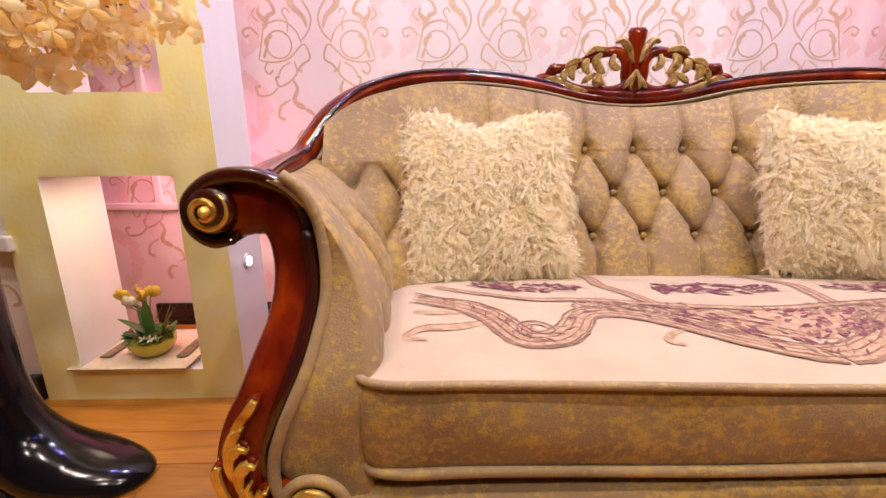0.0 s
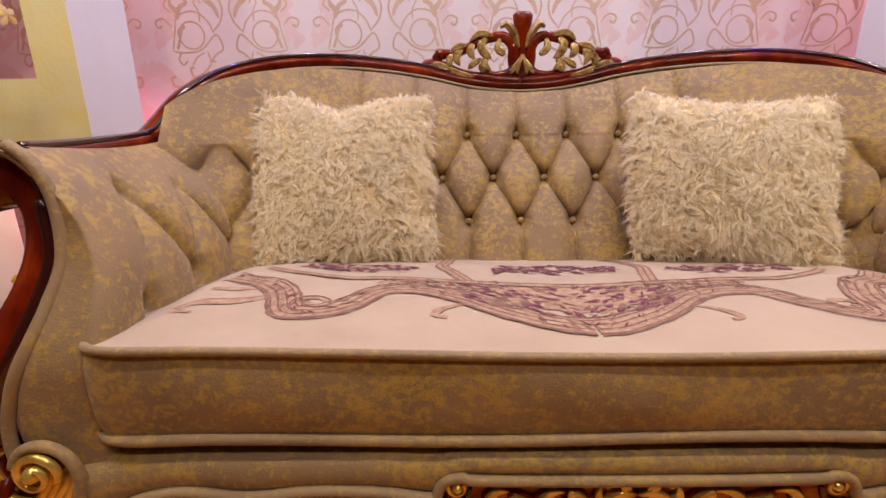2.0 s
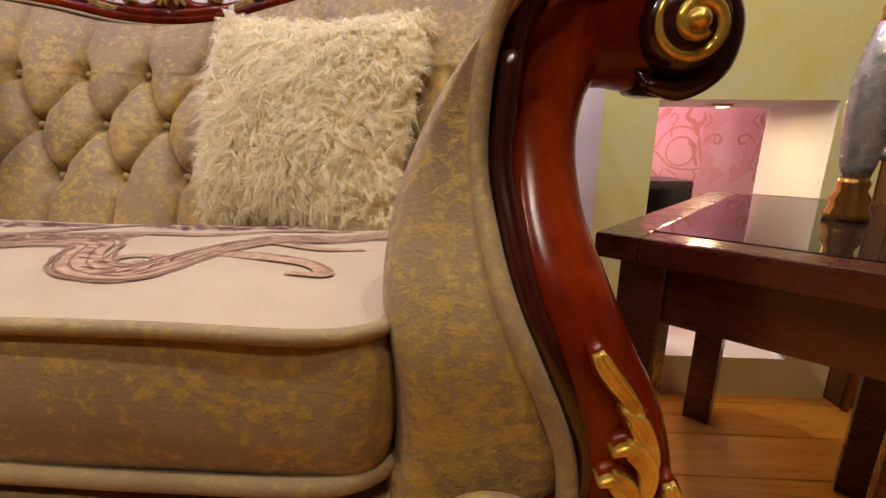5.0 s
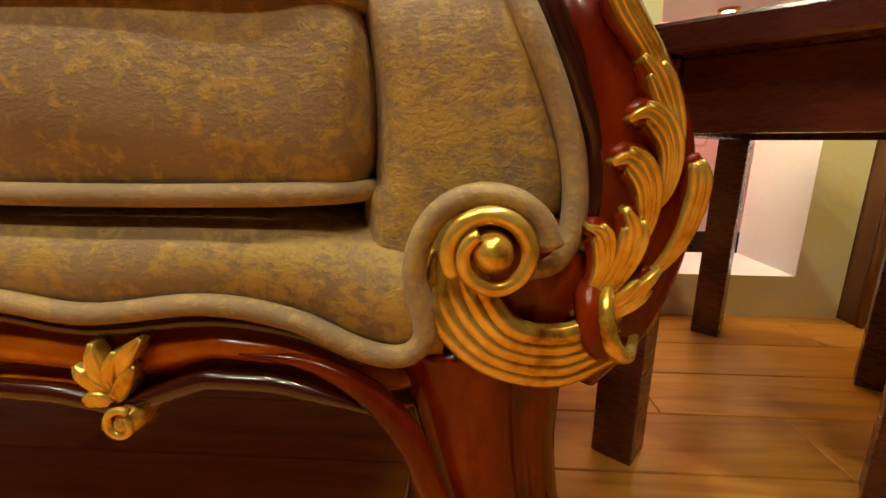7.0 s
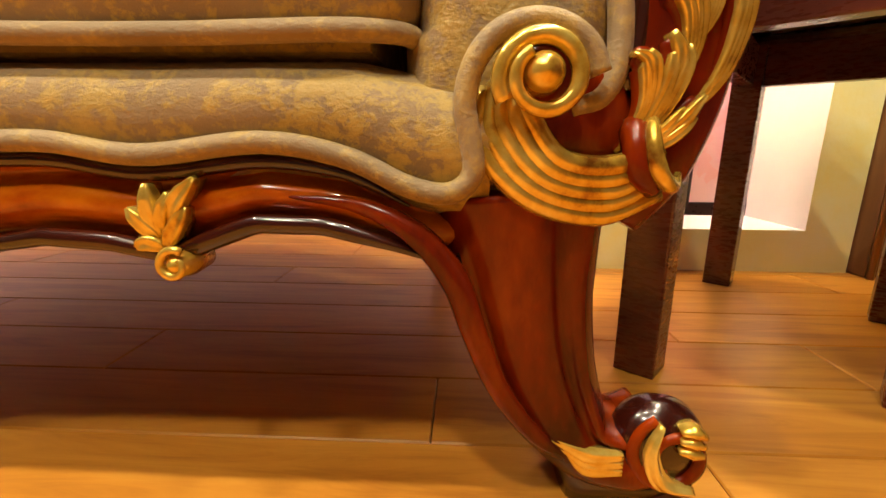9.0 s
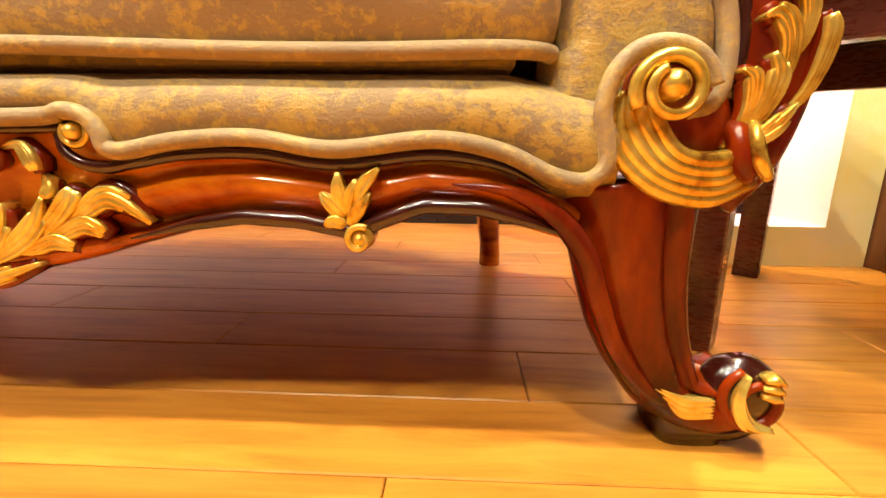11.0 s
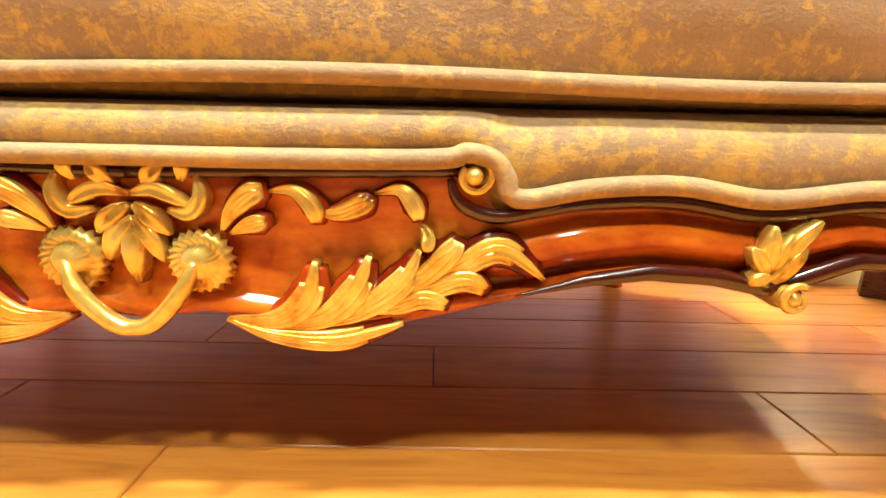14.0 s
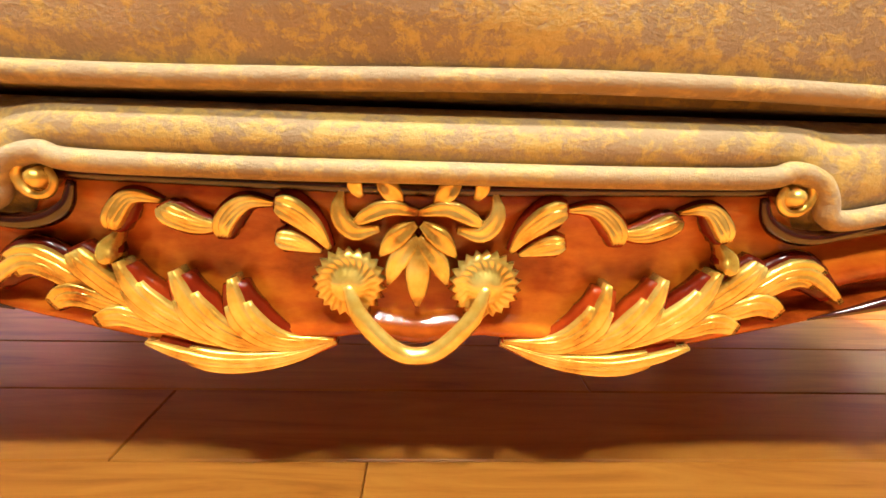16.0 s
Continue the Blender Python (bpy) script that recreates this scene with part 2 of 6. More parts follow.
CEILING_PAINT = mottled("ceiling_paint", [(0.3, (0.10, 0.08, 0.065)), (0.7, (0.14, 0.115, 0.095))], scale=3.0, rough=0.7, bump=0.1)


def glowing(name, colour, strength):
    m, nt, b = material(name)
    b.inputs["Base Color"].default_value = (*colour, 1)
    b.inputs["Emission Color"].default_value = (*colour, 1)
    b.inputs["Emission Strength"].default_value = strength
    return m


GLOW = glowing("lit_lens", (1.0, 0.86, 0.6), 12.0)
COOL_GLOW = glowing("cool_lit_lens", (0.9, 0.92, 1.0), 9.0)


def planks():
    m, nt, b = material("oak_laminate")
    v = coords(nt, (1.0, 9.0, 9.0))
    info = nt.nodes.new("ShaderNodeObjectInfo")
    shift = node(nt, "ShaderNodeVectorMath")
    shift.operation = "SCALE"
    shift.inputs[0].default_value = (13.0, 29.0, 7.0)
    nt.links.new(info.outputs["Random"], shift.inputs["Scale"])
    add = node(nt, "ShaderNodeVectorMath")
    nt.links.new(v, add.inputs[0])
    nt.links.new(shift.outputs["Vector"], add.inputs[1])
    grain = node(nt, "ShaderNodeTexNoise", Scale=3.2, Detail=7.0, Roughness=0.6, Distortion=1.2)
    nt.links.new(add.outputs["Vector"], grain.inputs["Vector"])
    col = ramp(nt, grain.outputs["Fac"], [(0.25, (0.30, 0.10, 0.011)), (0.45, (0.47, 0.185, 0.021)), (0.7, (0.58, 0.26, 0.036))])
    knots = node(nt, "ShaderNodeTexVoronoi", Scale=1.1)
    nt.links.new(add.outputs["Vector"], knots.inputs["Vector"])
    spots = ramp(nt, knots.outputs["Distance"], [(0.0, (0.35, 0.22, 0.15)), (0.07, (1, 1, 1))])
    mul = nt.nodes.new("ShaderNodeMix")
    mul.data_type, mul.blend_type = "RGBA", "MULTIPLY"
    mul.inputs["Factor"].default_value = 0.8
    nt.links.new(col, mul.inputs[6])
    nt.links.new(spots, mul.inputs[7])
    hue = node(nt, "ShaderNodeHueSaturation")
    val = node(nt, "ShaderNodeMapRange", To_Min=0.85, To_Max=1.12)
    nt.links.new(info.outputs["Random"], val.inputs["Value"])
    nt.links.new(val.outputs["Result"], hue.inputs["Value"])
    nt.links.new(mul.outputs[2], hue.inputs["Color"])
    nt.links.new(hue.outputs["Color"], b.inputs["Base Color"])
    bp = node(nt, "ShaderNodeBump", Strength=0.08, Distance=0.002)
    nt.links.new(grain.outputs["Fac"], bp.inputs["Height"])
    nt.links.new(bp.outputs["Normal"], b.inputs["Normal"])
    b.inputs["Roughness"].default_value = 0.36
    b.inputs["Specular IOR Level"].default_value = 0.35
    return m


OAK = planks()


# ---- builders ----
def mesh_ob(name, verts, faces, mat, parent=None, label="", smooth=True):
    me = bpy.data.meshes.new(name)
    me.from_pydata([tuple(map(float, v)) for v in verts], [], faces)
    bm = bmesh.new()
    bm.from_mesh(me)
    bmesh.ops.recalc_face_normals(bm, faces=bm.faces)
    bm.to_mesh(me)
    bm.free()
    me.materials.append(mat)
    if smooth:
        me.polygons.foreach_set("use_smooth", [True] * len(me.polygons))
    ob = new(name, me)
    if parent:
        ob.parent = parent
    if label:
        tagged(ob, label)
    return ob


def raw_ob(name, verts, faces, mat, parent=None, smooth=True):
    """The same for large meshes whose faces are already wound well."""
    me = bpy.data.meshes.new(name)
    me.from_pydata(verts, [], faces)
    me.materials.append(mat)
    if smooth:
        me.polygons.foreach_set("use_smooth", [True] * len(me.polygons))
    ob = new(name, me)
    if parent:
        ob.parent = parent
    return ob


def thing(name, label, category, at=(0, 0, 0), group="", kind=""):
    ob = new(name)
    ob.location = at
    return tagged(ob, label, category, group, kind)


def smooth_path(pts, n):
    """Catmull-Rom through the points, n samples."""
    p = np.array(pts, float)
    p = np.vstack([2 * p[0] - p[1], p, 2 * p[-1] - p[-2]])
    out = []
    for t in np.linspace(0, len(pts) - 1, n):
        i = min(int(t), len(pts) - 2)
        f = t - i
        a, b, c, d = p[i : i + 4]
        out.append(0.5 * (2 * b + (c - a) * f + (2 * a - 5 * b + 4 * c - d) * f**2 + (3 * b - a - 3 * c + d) * f**3))
    return np.array(out)


def loft(rings, caps=True, base=0):
    """Vertices and faces through closed rings of equal size."""
    k = len(rings[0])
    verts = [tuple(v) for r in rings for v in r]
    faces = []
    for i in range(len(rings) - 1):
        for j in range(k):
            a, b = i * k + j, i * k + (j + 1) % k
            faces.append((base + a, base + b, base + b + k, base + a + k))
    if caps:
        faces.append(tuple(base + j for j in reversed(range(k))))
        faces.append(tuple(base + (len(rings) - 1) * k + j for j in range(k)))
    return verts, faces


def tube_rings(path, radius, k=8, flat=1.0):
    """Rings round a 3D path; radius: a number or one per sample; flat squeezes it along y."""
    path = np.array(path, float)
    n = len(path)
    radius = np.ones(n) * radius
    tang = np.gradient(path, axis=0)
    tang /= np.linalg.norm(tang, axis=1)[:, None] + 1e-9
    side = np.cross(tang[0], (0, 1, 0.01))
    if np.linalg.norm(side) < 0.1:
        side = np.cross(tang[0], (0, 0, 1))
    rings = []
    for i in range(n):
        side = side - tang[i] * (side @ tang[i])
        side /= np.linalg.norm(side) + 1e-9
        up = np.cross(tang[i], side)
        rings.append([path[i] + radius[i] * (math.cos(a) * side + flat * math.sin(a) * up) for a in np.linspace(0, 2 * math.pi, k, endpoint=False)])
    return rings


def tube(name, pts, radius, mat, parent, n=40, k=8, label="", spline=True):
    path = smooth_path(pts, n) if spline else np.array(pts, float)
    if not np.isscalar(radius):
        radius = np.interp(np.linspace(0, 1, len(path)), np.linspace(0, 1, len(radius)), radius)
    return mesh_ob(name, *loft(tube_rings(path, radius, k)), mat, parent, label)


def lobe_data(pts, widths, thick, y, n=16, k=9, flutes=0, lean=0.0):
    """A carved lobe lying on a wall y = const: a bent, tapering, half-round blade with flutes."""
    path = smooth_path(pts, n)
    w = np.interp(np.linspace(0, 1, n), np.linspace(0, 1, len(widths)), widths)
    tang = np.gradient(path, axis=0)
    tang /= np.linalg.norm(tang, axis=1)[:, None] + 1e-9
    rings = []
    for i in range(n):
        nx, nz = -tang[i][1], tang[i][0]
        s = i / (n - 1)
        ring = []
        for a in np.linspace(0, math.pi, k):
            u = math.cos(a) * w[i]
            h = thick * (w[i] / max(w)) ** 0.6 * math.sin(a) ** 0.7 * (1 + (0.28 * math.cos(2 * flutes * a) if flutes else 0))
            ring.append((path[i][0] + nx * u, y - h - lean * s * s, path[i][1] + nz * u))
        ring += [(path[i][0] - nx * w[i] * 0.8, y + 0.006, path[i][1] - nz * w[i] * 0.8), (path[i][0] + nx * w[i] * 0.8, y + 0.006, path[i][1] + nz * w[i] * 0.8)]
        rings.append(ring)
    return loft(rings)


def lobe(name, pts, widths, thick, y, mat, parent, sx=1, cx=0.0, **kw):
    pts = [(cx + sx * (x), z) for x, z in pts]
    v, f = lobe_data(pts, widths, thick, y, **kw)
    return mesh_ob(name, v, f, mat, parent)


def frond(name, pts, w, y, parent, sx, cx, fingers=3, thick=0.013, lean=0.004):
    """An acanthus frond: a wooden ground edge and slim gilt fingers with rounded, curled tips."""
    path = smooth_path([(cx + sx * x, z) for x, z in pts], 24)
    tg = np.gradient(path, axis=0)
    tg /= np.linalg.norm(tg, axis=1)[:, None] + 1e-9
    nrm = np.stack([-tg[:, 1], tg[:, 0]], 1)
    s = np.linspace(0, 1, 24)[:, None]
    edge = lobe_data([tuple(p) for p in path[::3]], [w * 0.3, w * 0.65, w * 1.05, w * 1.2, w * 0.6], thick * 0.55, y, n=18, k=9, lean=lean * 0.6)
    ground = mesh_ob(name, *edge, DEEP_WOOD, parent)
    for j in range(fingers):
        o = (j - (fingers - 1) / 2) / max(1, (fingers - 1) / 2) if fingers > 1 else 0.0
        cut = int(24 - 4 * abs(o) - (j % 2))
        q = path + nrm * (o * w * 0.60 * s ** 0.8 * np.sin(0.3 + s * 1.9))
        fw = w * (0.54 if fingers == 2 else 0.38 if fingers == 3 else 0.95)
        ls = lobe_data([tuple(p) for p in q[:cut:2]], [fw * 0.3, fw * 0.55, fw * 0.8, fw * 1.0, fw * 1.1, fw * 1.12, fw * 1.0, fw * 0.45], thick * (1.0 - 0.12 * abs(o)), y, n=18, k=11, flutes=1, lean=lean)
        mesh_ob("gilt_finger", *ls, GOLD, ground)
    return ground


def spiral(cx, cz, r0, r1, a0, turns, n=40):
    """Points of a flat spiral from radius r0 to r1 round (cx, cz)."""
    return [(cx + (r0 + (r1 - r0) * s) * math.cos(a0 + turns * 2 * math.pi * s), cz + (r0 + (r1 - r0) * s) * math.sin(a0 + turns * 2 * math.pi * s)) for s in np.linspace(0, 1, n)]


def box_ob(name, lo, hi, mat, parent=None, bevel=0.004, label=""):
    bm = bmesh.new()
    bmesh.ops.create_cube(bm, size=1)
    for v in bm.verts:
        v.co = Vector([(lo[i] + hi[i]) / 2 + v.co[i] * (hi[i] - lo[i]) for i in range(3)])
    if bevel:
        bmesh.ops.bevel(bm, geom=bm.edges[:], offset=bevel, segments=2, affect="EDGES", profile=0.6)
    me = bpy.data.meshes.new(name)
    bm.to_mesh(me)
    bm.free()
    me.materials.append(mat)
    ob = new(name, me)
    if parent:
        ob.parent = parent
    if label:
        tagged(ob, label)
    return ob


def lathe(name, profile, mat, parent, n=40, at=(0, 0, 0), label=""):
    """A turned body: profile of (radius, height), round the z axis."""
    rings = [[(at[0] + r * math.cos(a), at[1] + r * math.sin(a), at[2] + z) for a in np.linspace(0, 2 * math.pi, n, endpoint=False)] for r, z in profile]
    return mesh_ob(name, *loft(rings), mat, parent, label)


def disc_y(name, x, y, z, profile, mat, parent, n=32):
    """A turned body round an axis along y: profile of (radius, depth towards the viewer)."""
    rings = [[(x + r * math.cos(a), y - d, z + r * math.sin(a)) for a in np.linspace(0, 2 * math.pi, n, endpoint=False)] for r, d in profile]
    return mesh_ob(name, *loft(rings), mat, parent)


def grid_faces(nu, nv):
    return [(i * nv + j, i * nv + j + 1, (i + 1) * nv + j + 1, (i + 1) * nv + j) for i in range(nu - 1) for j in range(nv - 1)]


# ---- structure ----
DIV_Y0, DIV_Y1, BACK_Y = 1.685, 1.915, 2.27


def wall_box(name, lo, hi, mat, label):
    return tagged(box_ob(name, lo, hi, mat, bevel=0), label, "wall", kind="structure")


def holed_wall(name, x0, x1, z1, holes, label):
    """A free-standing wall with rectangular openings through it, in blocks end to end."""
    root = thing(name, label, "wall", kind="structure")
    xs = sorted({x0, x1, *[h[0] for h in holes], *[h[1] for h in holes]})
    zs = sorted({0.0, z1, *[h[2] for h in holes], *[h[3] for h in holes]})
    bm = bmesh.new()
    for i in range(len(xs) - 1):
        for k in range(len(zs) - 1):
            mx, mz = (xs[i] + xs[i + 1]) / 2, (zs[k] + zs[k + 1]) / 2
            if any(h[0] < mx < h[1] and h[2] < mz < h[3] for h in holes):
                continue
            m = Matrix.Translation((mx, (DIV_Y0 + DIV_Y1) / 2, mz)) @ Matrix.Diagonal((xs[i + 1] - xs[i], DIV_Y1 - DIV_Y0, zs[k + 1] - zs[k], 1))
            bmesh.ops.create_cube(bm, size=1, matrix=m)
    bmesh.ops.remove_doubles(bm, verts=bm.verts, dist=1e-5)
    inner = [f for f in bm.faces if sum(1 for g in bm.faces if g is not f and (g.calc_center_median() - f.calc_center_median()).length < 1e-5)]
    bmesh.ops.delete(bm, geom=inner, context="FACES")
    me = bpy.data.meshes.new("wall_body")
    bm.to_mesh(me)
    bm.free()
    me.materials.append(PLASTER)
    me.materials.append(WHITE)
    for p in me.polygons:
        p.material_index = 0 if p.normal.y < -0.5 and p.center.y < DIV_Y0 + 0.01 else 1
    body = new("wall_body", me)
    body.parent = root
    return root


holed_wall("wall_divider_left", -1.86, -1.232, 2.6, [(-1.735, -1.36, 0.103, 0.703), (-1.71, -1.35, 0.925, 1.55)], "sponged pale yellow divider wall with two open niches")
holed_wall("wall_divider_right", 1.05, 1.662, 2.6, [(1.17, 1.548, 0.103, 0.712), (1.162, 1.53, 0.94, 1.55)], "sponged pale yellow divider wall with two open niches")
back_wall = wall_box("wall_north", (-2.6, BACK_Y, 0), (2.6, BACK_Y + 0.12, 2.6), PAPER, "pale wallpapered wall with gold damask scrolls")
# Unseen enclosure on three sides and above, dark so that shade stays deep.
wall_box("wall_west", (-2.72, -2.3, 0), (-2.6, BACK_Y + 0.12, 2.6), FAR_WALL, "unseen dark brown side wall enclosing the room")
wall_box("wall_east", (2.6, -2.3, 0), (2.72, BACK_Y + 0.12, 2.6), FAR_WALL, "unseen dark brown side wall enclosing the room")
wall_box("wall_south", (-2.6, -2.42, 0), (2.6, -2.3, 2.6), FAR_WALL, "unseen dark brown wall behind the viewer, enclosing the room")
west_return = wall_box("wall_return", (-2.6, 1.70, 0), (-1.863, 1.82, 2.6), PAPER, "cream wallpapered return wall beside the divider")
east_return = wall_box("wall_return_east", (1.80, 1.70, 0), (2.6, 1.82, 2.6), PAPER, "pale wall beside the door frame")
tagged(box_ob("ceiling", (-2.72, -2.42, 2.6), (2.72, BACK_Y + 0.12, 2.7), CEILING_PAINT, bevel=0), "unseen dark taupe ceiling enclosing the room", "ceiling", kind="structure")
door_frame = thing("door_frame", "brown wooden door frame with a beaded edge", "door frame", kind="structure")
box_ob("jamb", (1.666, 1.64, 0), (1.80, 1.83, 2.1), DOOR_WOOD, door_frame, 0.006)
tube("bead", [(1.672, 1.632, 0.0), (1.672, 1.632, 1.0), (1.672, 1.632, 2.1)], 0.008, DOOR_WOOD, door_frame, n=12)
tagged(box_ob("baseboard", (-2.6, 1.672, 0), (-1.872, 1.70, 0.085), BASE_BLACK, bevel=0.004), "black chipped skirting board", "baseboard", kind="structure")
tagged(box_ob("trim", (-2.6, 1.668, 0.49), (-1.845, 1.70, 0.535), WHITE, bevel=0.006), "white painted dado rail", "trim", kind="structure")
tagged(box_ob("baseboard", (-1.86, BACK_Y - 0.015, 0), (1.9, BACK_Y, 0.10), BASE_BLACK, bevel=0.004), "black skirting board below the wallpaper", "baseboard", kind="structure")
tagged(box_ob("trim", (-2.4, BACK_Y - 0.02, 0.515), (-1.25, BACK_Y, 0.545), PAPER, bevel=0.006), "pale dado rail on the wallpaper", "trim", kind="structure")
tagged(box_ob("trim", (-1.785, BACK_Y - 0.018, 0.545), (-1.755, BACK_Y, 2.6), PAPER, bevel=0.004), "pale upright trim on the wallpaper", "trim", kind="structure")


def scroll_paper(name, x0, x1, z0, z1, y, parent, cell=0.61, tall=0.56, phase=0.0):
    """Damask print: mirrored scrolls, loops and leaf tips, lying half a millimetre proud of the paper."""
    verts, faces, layer = [], [], [0]

    def band(pts, w0, w1, n=18):
        p = smooth_path(pts, n)
        t = np.gradient(p, axis=0)
        t /= np.linalg.norm(t, axis=1)[:, None] + 1e-9
        base = len(verts)
        layer[0] = (layer[0] + 1) % 29
        lift = 0.0003 + 0.00002 * layer[0]
        for i in range(n):
            s = i / (n - 1)
            w = (w0 + (w1 - w0) * s) * (1 if 0 < i < n - 1 else 0.3)
            for sg in (-1, 1):
                verts.append((p[i][0] - sg * t[i][1] * w, y - lift, p[i][1] + sg * t[i][0] * w))
        if all(x0 <= v[0] <= x1 and z0 <= v[2] <= z1 for v in verts[base:]):
            for i in range(n - 1):
                a = base + 2 * i
                faces.append((a, a + 1, a + 3, a + 2))
        else:
            del verts[base:]

    def motif(cx, cz, sx):
        def at(pts):
            return [(cx + sx * u, cz + v) for u, v in pts]
        band(at(spiral(0.143, 0.0, 0.050, 0.048, 0.4, 1.0, 14)), 0.0032, 0.0032, 26)
        band(at([(0.225, -0.055), (0.175, -0.062), (0.11, -0.050), (0.055, 0.0), (0.035, -0.012), (0.028, -0.05), (0.055, -0.068), (0.075, -0.09), (0.06, -0.095)]), 0.003, 0.0045, 30)
        band(at([(0.055, 0.005), (0.075, 0.05), (0.115, 0.082), (0.16, 0.082), (0.195, 0.06), (0.205, 0.02), (0.225, -0.055)]), 0.003, 0.003, 26)
        band(at([(0.105, 0.045), (0.105, 0.085), (0.12, 0.115), (0.105, 0.128), (0.092, 0.11)]), 0.0028, 0.003, 16)
        band(at([(0.058, 0.012), (0.025, 0.05), (0.014, 0.10), (0.04, 0.15), (0.075, 0.18)]), 0.0035, 0.004, 18)
        band(at([(0.030, 0.06), (0.045, 0.10), (0.085, 0.14), (0.085, 0.18)]), 0.005, 0.016, 14)
        band(at([(0.085, 0.18), (0.095, 0.215), (0.075, 0.24), (0.05, 0.235)]), 0.010, 0.003, 12)
        band(at([(0.195, 0.055), (0.175, 0.10), (0.15, 0.115), (0.165, 0.15), (0.195, 0.165)]), 0.010, 0.004, 16)
        band(at([(0.185, 0.08), (0.21, 0.11), (0.205, 0.135)]), 0.012, 0.002, 10)
        band(at([(0.215, 0.03), (0.245, 0.06), (0.275, 0.05), (0.268, 0.028), (0.25, 0.036)]), 0.003, 0.0045, 16)
        band(at([(0.21, 0.08), (0.235, 0.105), (0.22, 0.13)]), 0.0035, 0.003, 10)
        band(at([(0.175, 0.03), (0.19, -0.01), (0.205, -0.05)]), 0.003, 0.006, 10)
        band(at([(0.165, 0.035), (0.192, 0.015), (0.19, -0.015)]), 0.009, 0.002, 10)
        band(at([(0.19, -0.058), (0.205, -0.085), (0.19, -0.105), (0.172, -0.09)]), 0.003, 0.004, 14)
        band(at([(0.09, -0.055), (0.082, -0.10), (0.115, -0.135), (0.155, -0.15), (0.165, -0.12), (0.15, -0.115)]), 0.003, 0.005, 20)
        band(at([(0.10, -0.06), (0.135, -0.08), (0.155, -0.11)]), 0.003, 0.003, 10)
        band(at([(0.10, -0.125), (0.085, -0.16), (0.10, -0.205), (0.06, -0.235)]), 0.004, 0.012, 14)
        band(at([(0.06, -0.235), (0.03, -0.255), (0.02, -0.29), (0.045, -0.30)]), 0.008, 0.003, 12)
        band(at([(0.155, -0.15), (0.19, -0.18), (0.235, -0.185), (0.245, -0.155), (0.225, -0.15)]), 0.0035, 0.006, 16)
        band(at([(0.115, -0.20), (0.155, -0.225), (0.165, -0.265), (0.14, -0.275)]), 0.0035, 0.007, 14)

    for i in range(int((x0 - phase) // cell) - 1, int((x1 - phase) // cell) + 2):
        for k in range(int(z0 // tall) - 1, int(z1 // tall) + 2):
            for sx in (-1, 1):
                motif(phase + i * cell, 0.59 + k * tall, sx)
    ob = raw_ob(name, verts, faces, PAPER_INK, parent, smooth=False)
    ob["kind"] = "stuff"
    ghosts, gf = [], []
    for i in range(int((x0 - phase) // cell) - 1, int((x1 - phase) // cell) + 2):
        for k in range(int(z0 // 0.31) - 1, int(z1 // 0.31) + 2):
            cx, cz = phase + (i + 0.5) * cell, 0.30 + k * 0.31
            for a in range(9):
                for sg in (-1, 1):
                    if a == 0 and sg < 0:
                        continue
                    ang = math.pi / 2 + sg * a * 0.33
                    u, v = cx + 0.075 * math.cos(ang) * (1 + 0.2 * (a % 2)), cz + 0.11 * math.sin(ang)
                    if not (x0 < u - 0.03 and u + 0.03 < x1 and z0 < v - 0.03 and v + 0.03 < z1):
                        continue
                    base = len(ghosts)
                    for b in range(10):
                        r = 0.024 * (1 + 0.35 * math.cos(3 * b * math.tau / 10))
                        ghosts.append((u + r * math.cos(b * math.tau / 10), y - 0.00010 - 0.00004 * a - (0.00002 if sg > 0 else 0), v + 1.3 * r * math.sin(b * math.tau / 10)))
                    gf.append(tuple(range(base, base + 10)))
    gh = raw_ob(name + "_ghost", ghosts, gf, PAPER_GHOST, parent, smooth=False)
    gh["kind"] = "stuff"


def wallpaper_print():
    scroll_paper("damask_print", -2.3, 2.3, 0.12, 2.0, BACK_Y, back_wall, phase=0.14)
    scroll_paper("damask_print", -2.55, -1.875, 0.1, 0.48, 1.70, west_return, phase=-2.05)
    scroll_paper("damask_print", -2.55, -1.875, 0.55, 1.3, 1.70, west_return, phase=-2.05)


wallpaper_print()

for px, py in DOWNLIGHTS:
    d = thing("downlight", "unseen round ceiling spotlight, recessed and lit", "ceiling light", group="ceiling spotlights")
    lathe("rim", [(0.055, 2.6), (0.085, 2.598), (0.088, 2.592), (0.075, 2.588), (0.06, 2.59)], PORCELAIN, d, 28, (px, py, 0))
    lathe("lens", [(0.01, 2.596), (0.058, 2.596), (0.056, 2.592), (0.01, 2.591)], GLOW, d, 24, (px, py, 0))


# ---- sofa ----
CX = -0.008
sofa = thing("sofa", "carved mahogany sofa with gold leaf carving and buttoned tan suede upholstery", "sofa")
FY = 0.93

RAIL = [(0.0, 1.885, 0.915), (0.15, 1.882, 0.926), (0.30, 1.868, 0.955), (0.43, 1.82, 0.968), (0.56, 1.75, 0.968), (0.69, 1.68, 0.953), (0.795, 1.60, 0.916), (0.86, 1.53, 0.862), (0.90, 1.485, 0.80), (0.918, 1.455, 0.768)]
ARM_RAIL = [(0.918, 1.455, 0.768), (0.925, 1.40, 0.757), (0.916, 1.28, 0.748), (0.898, 1.17, 0.743), (0.876, 1.075, 0.741)]
rail_s = smooth_path(RAIL, 120)


def rail_at(ax):
    return np.interp(ax, rail_s[:, 0], rail_s[:, 1]), np.interp(ax, rail_s[:, 0], rail_s[:, 2])


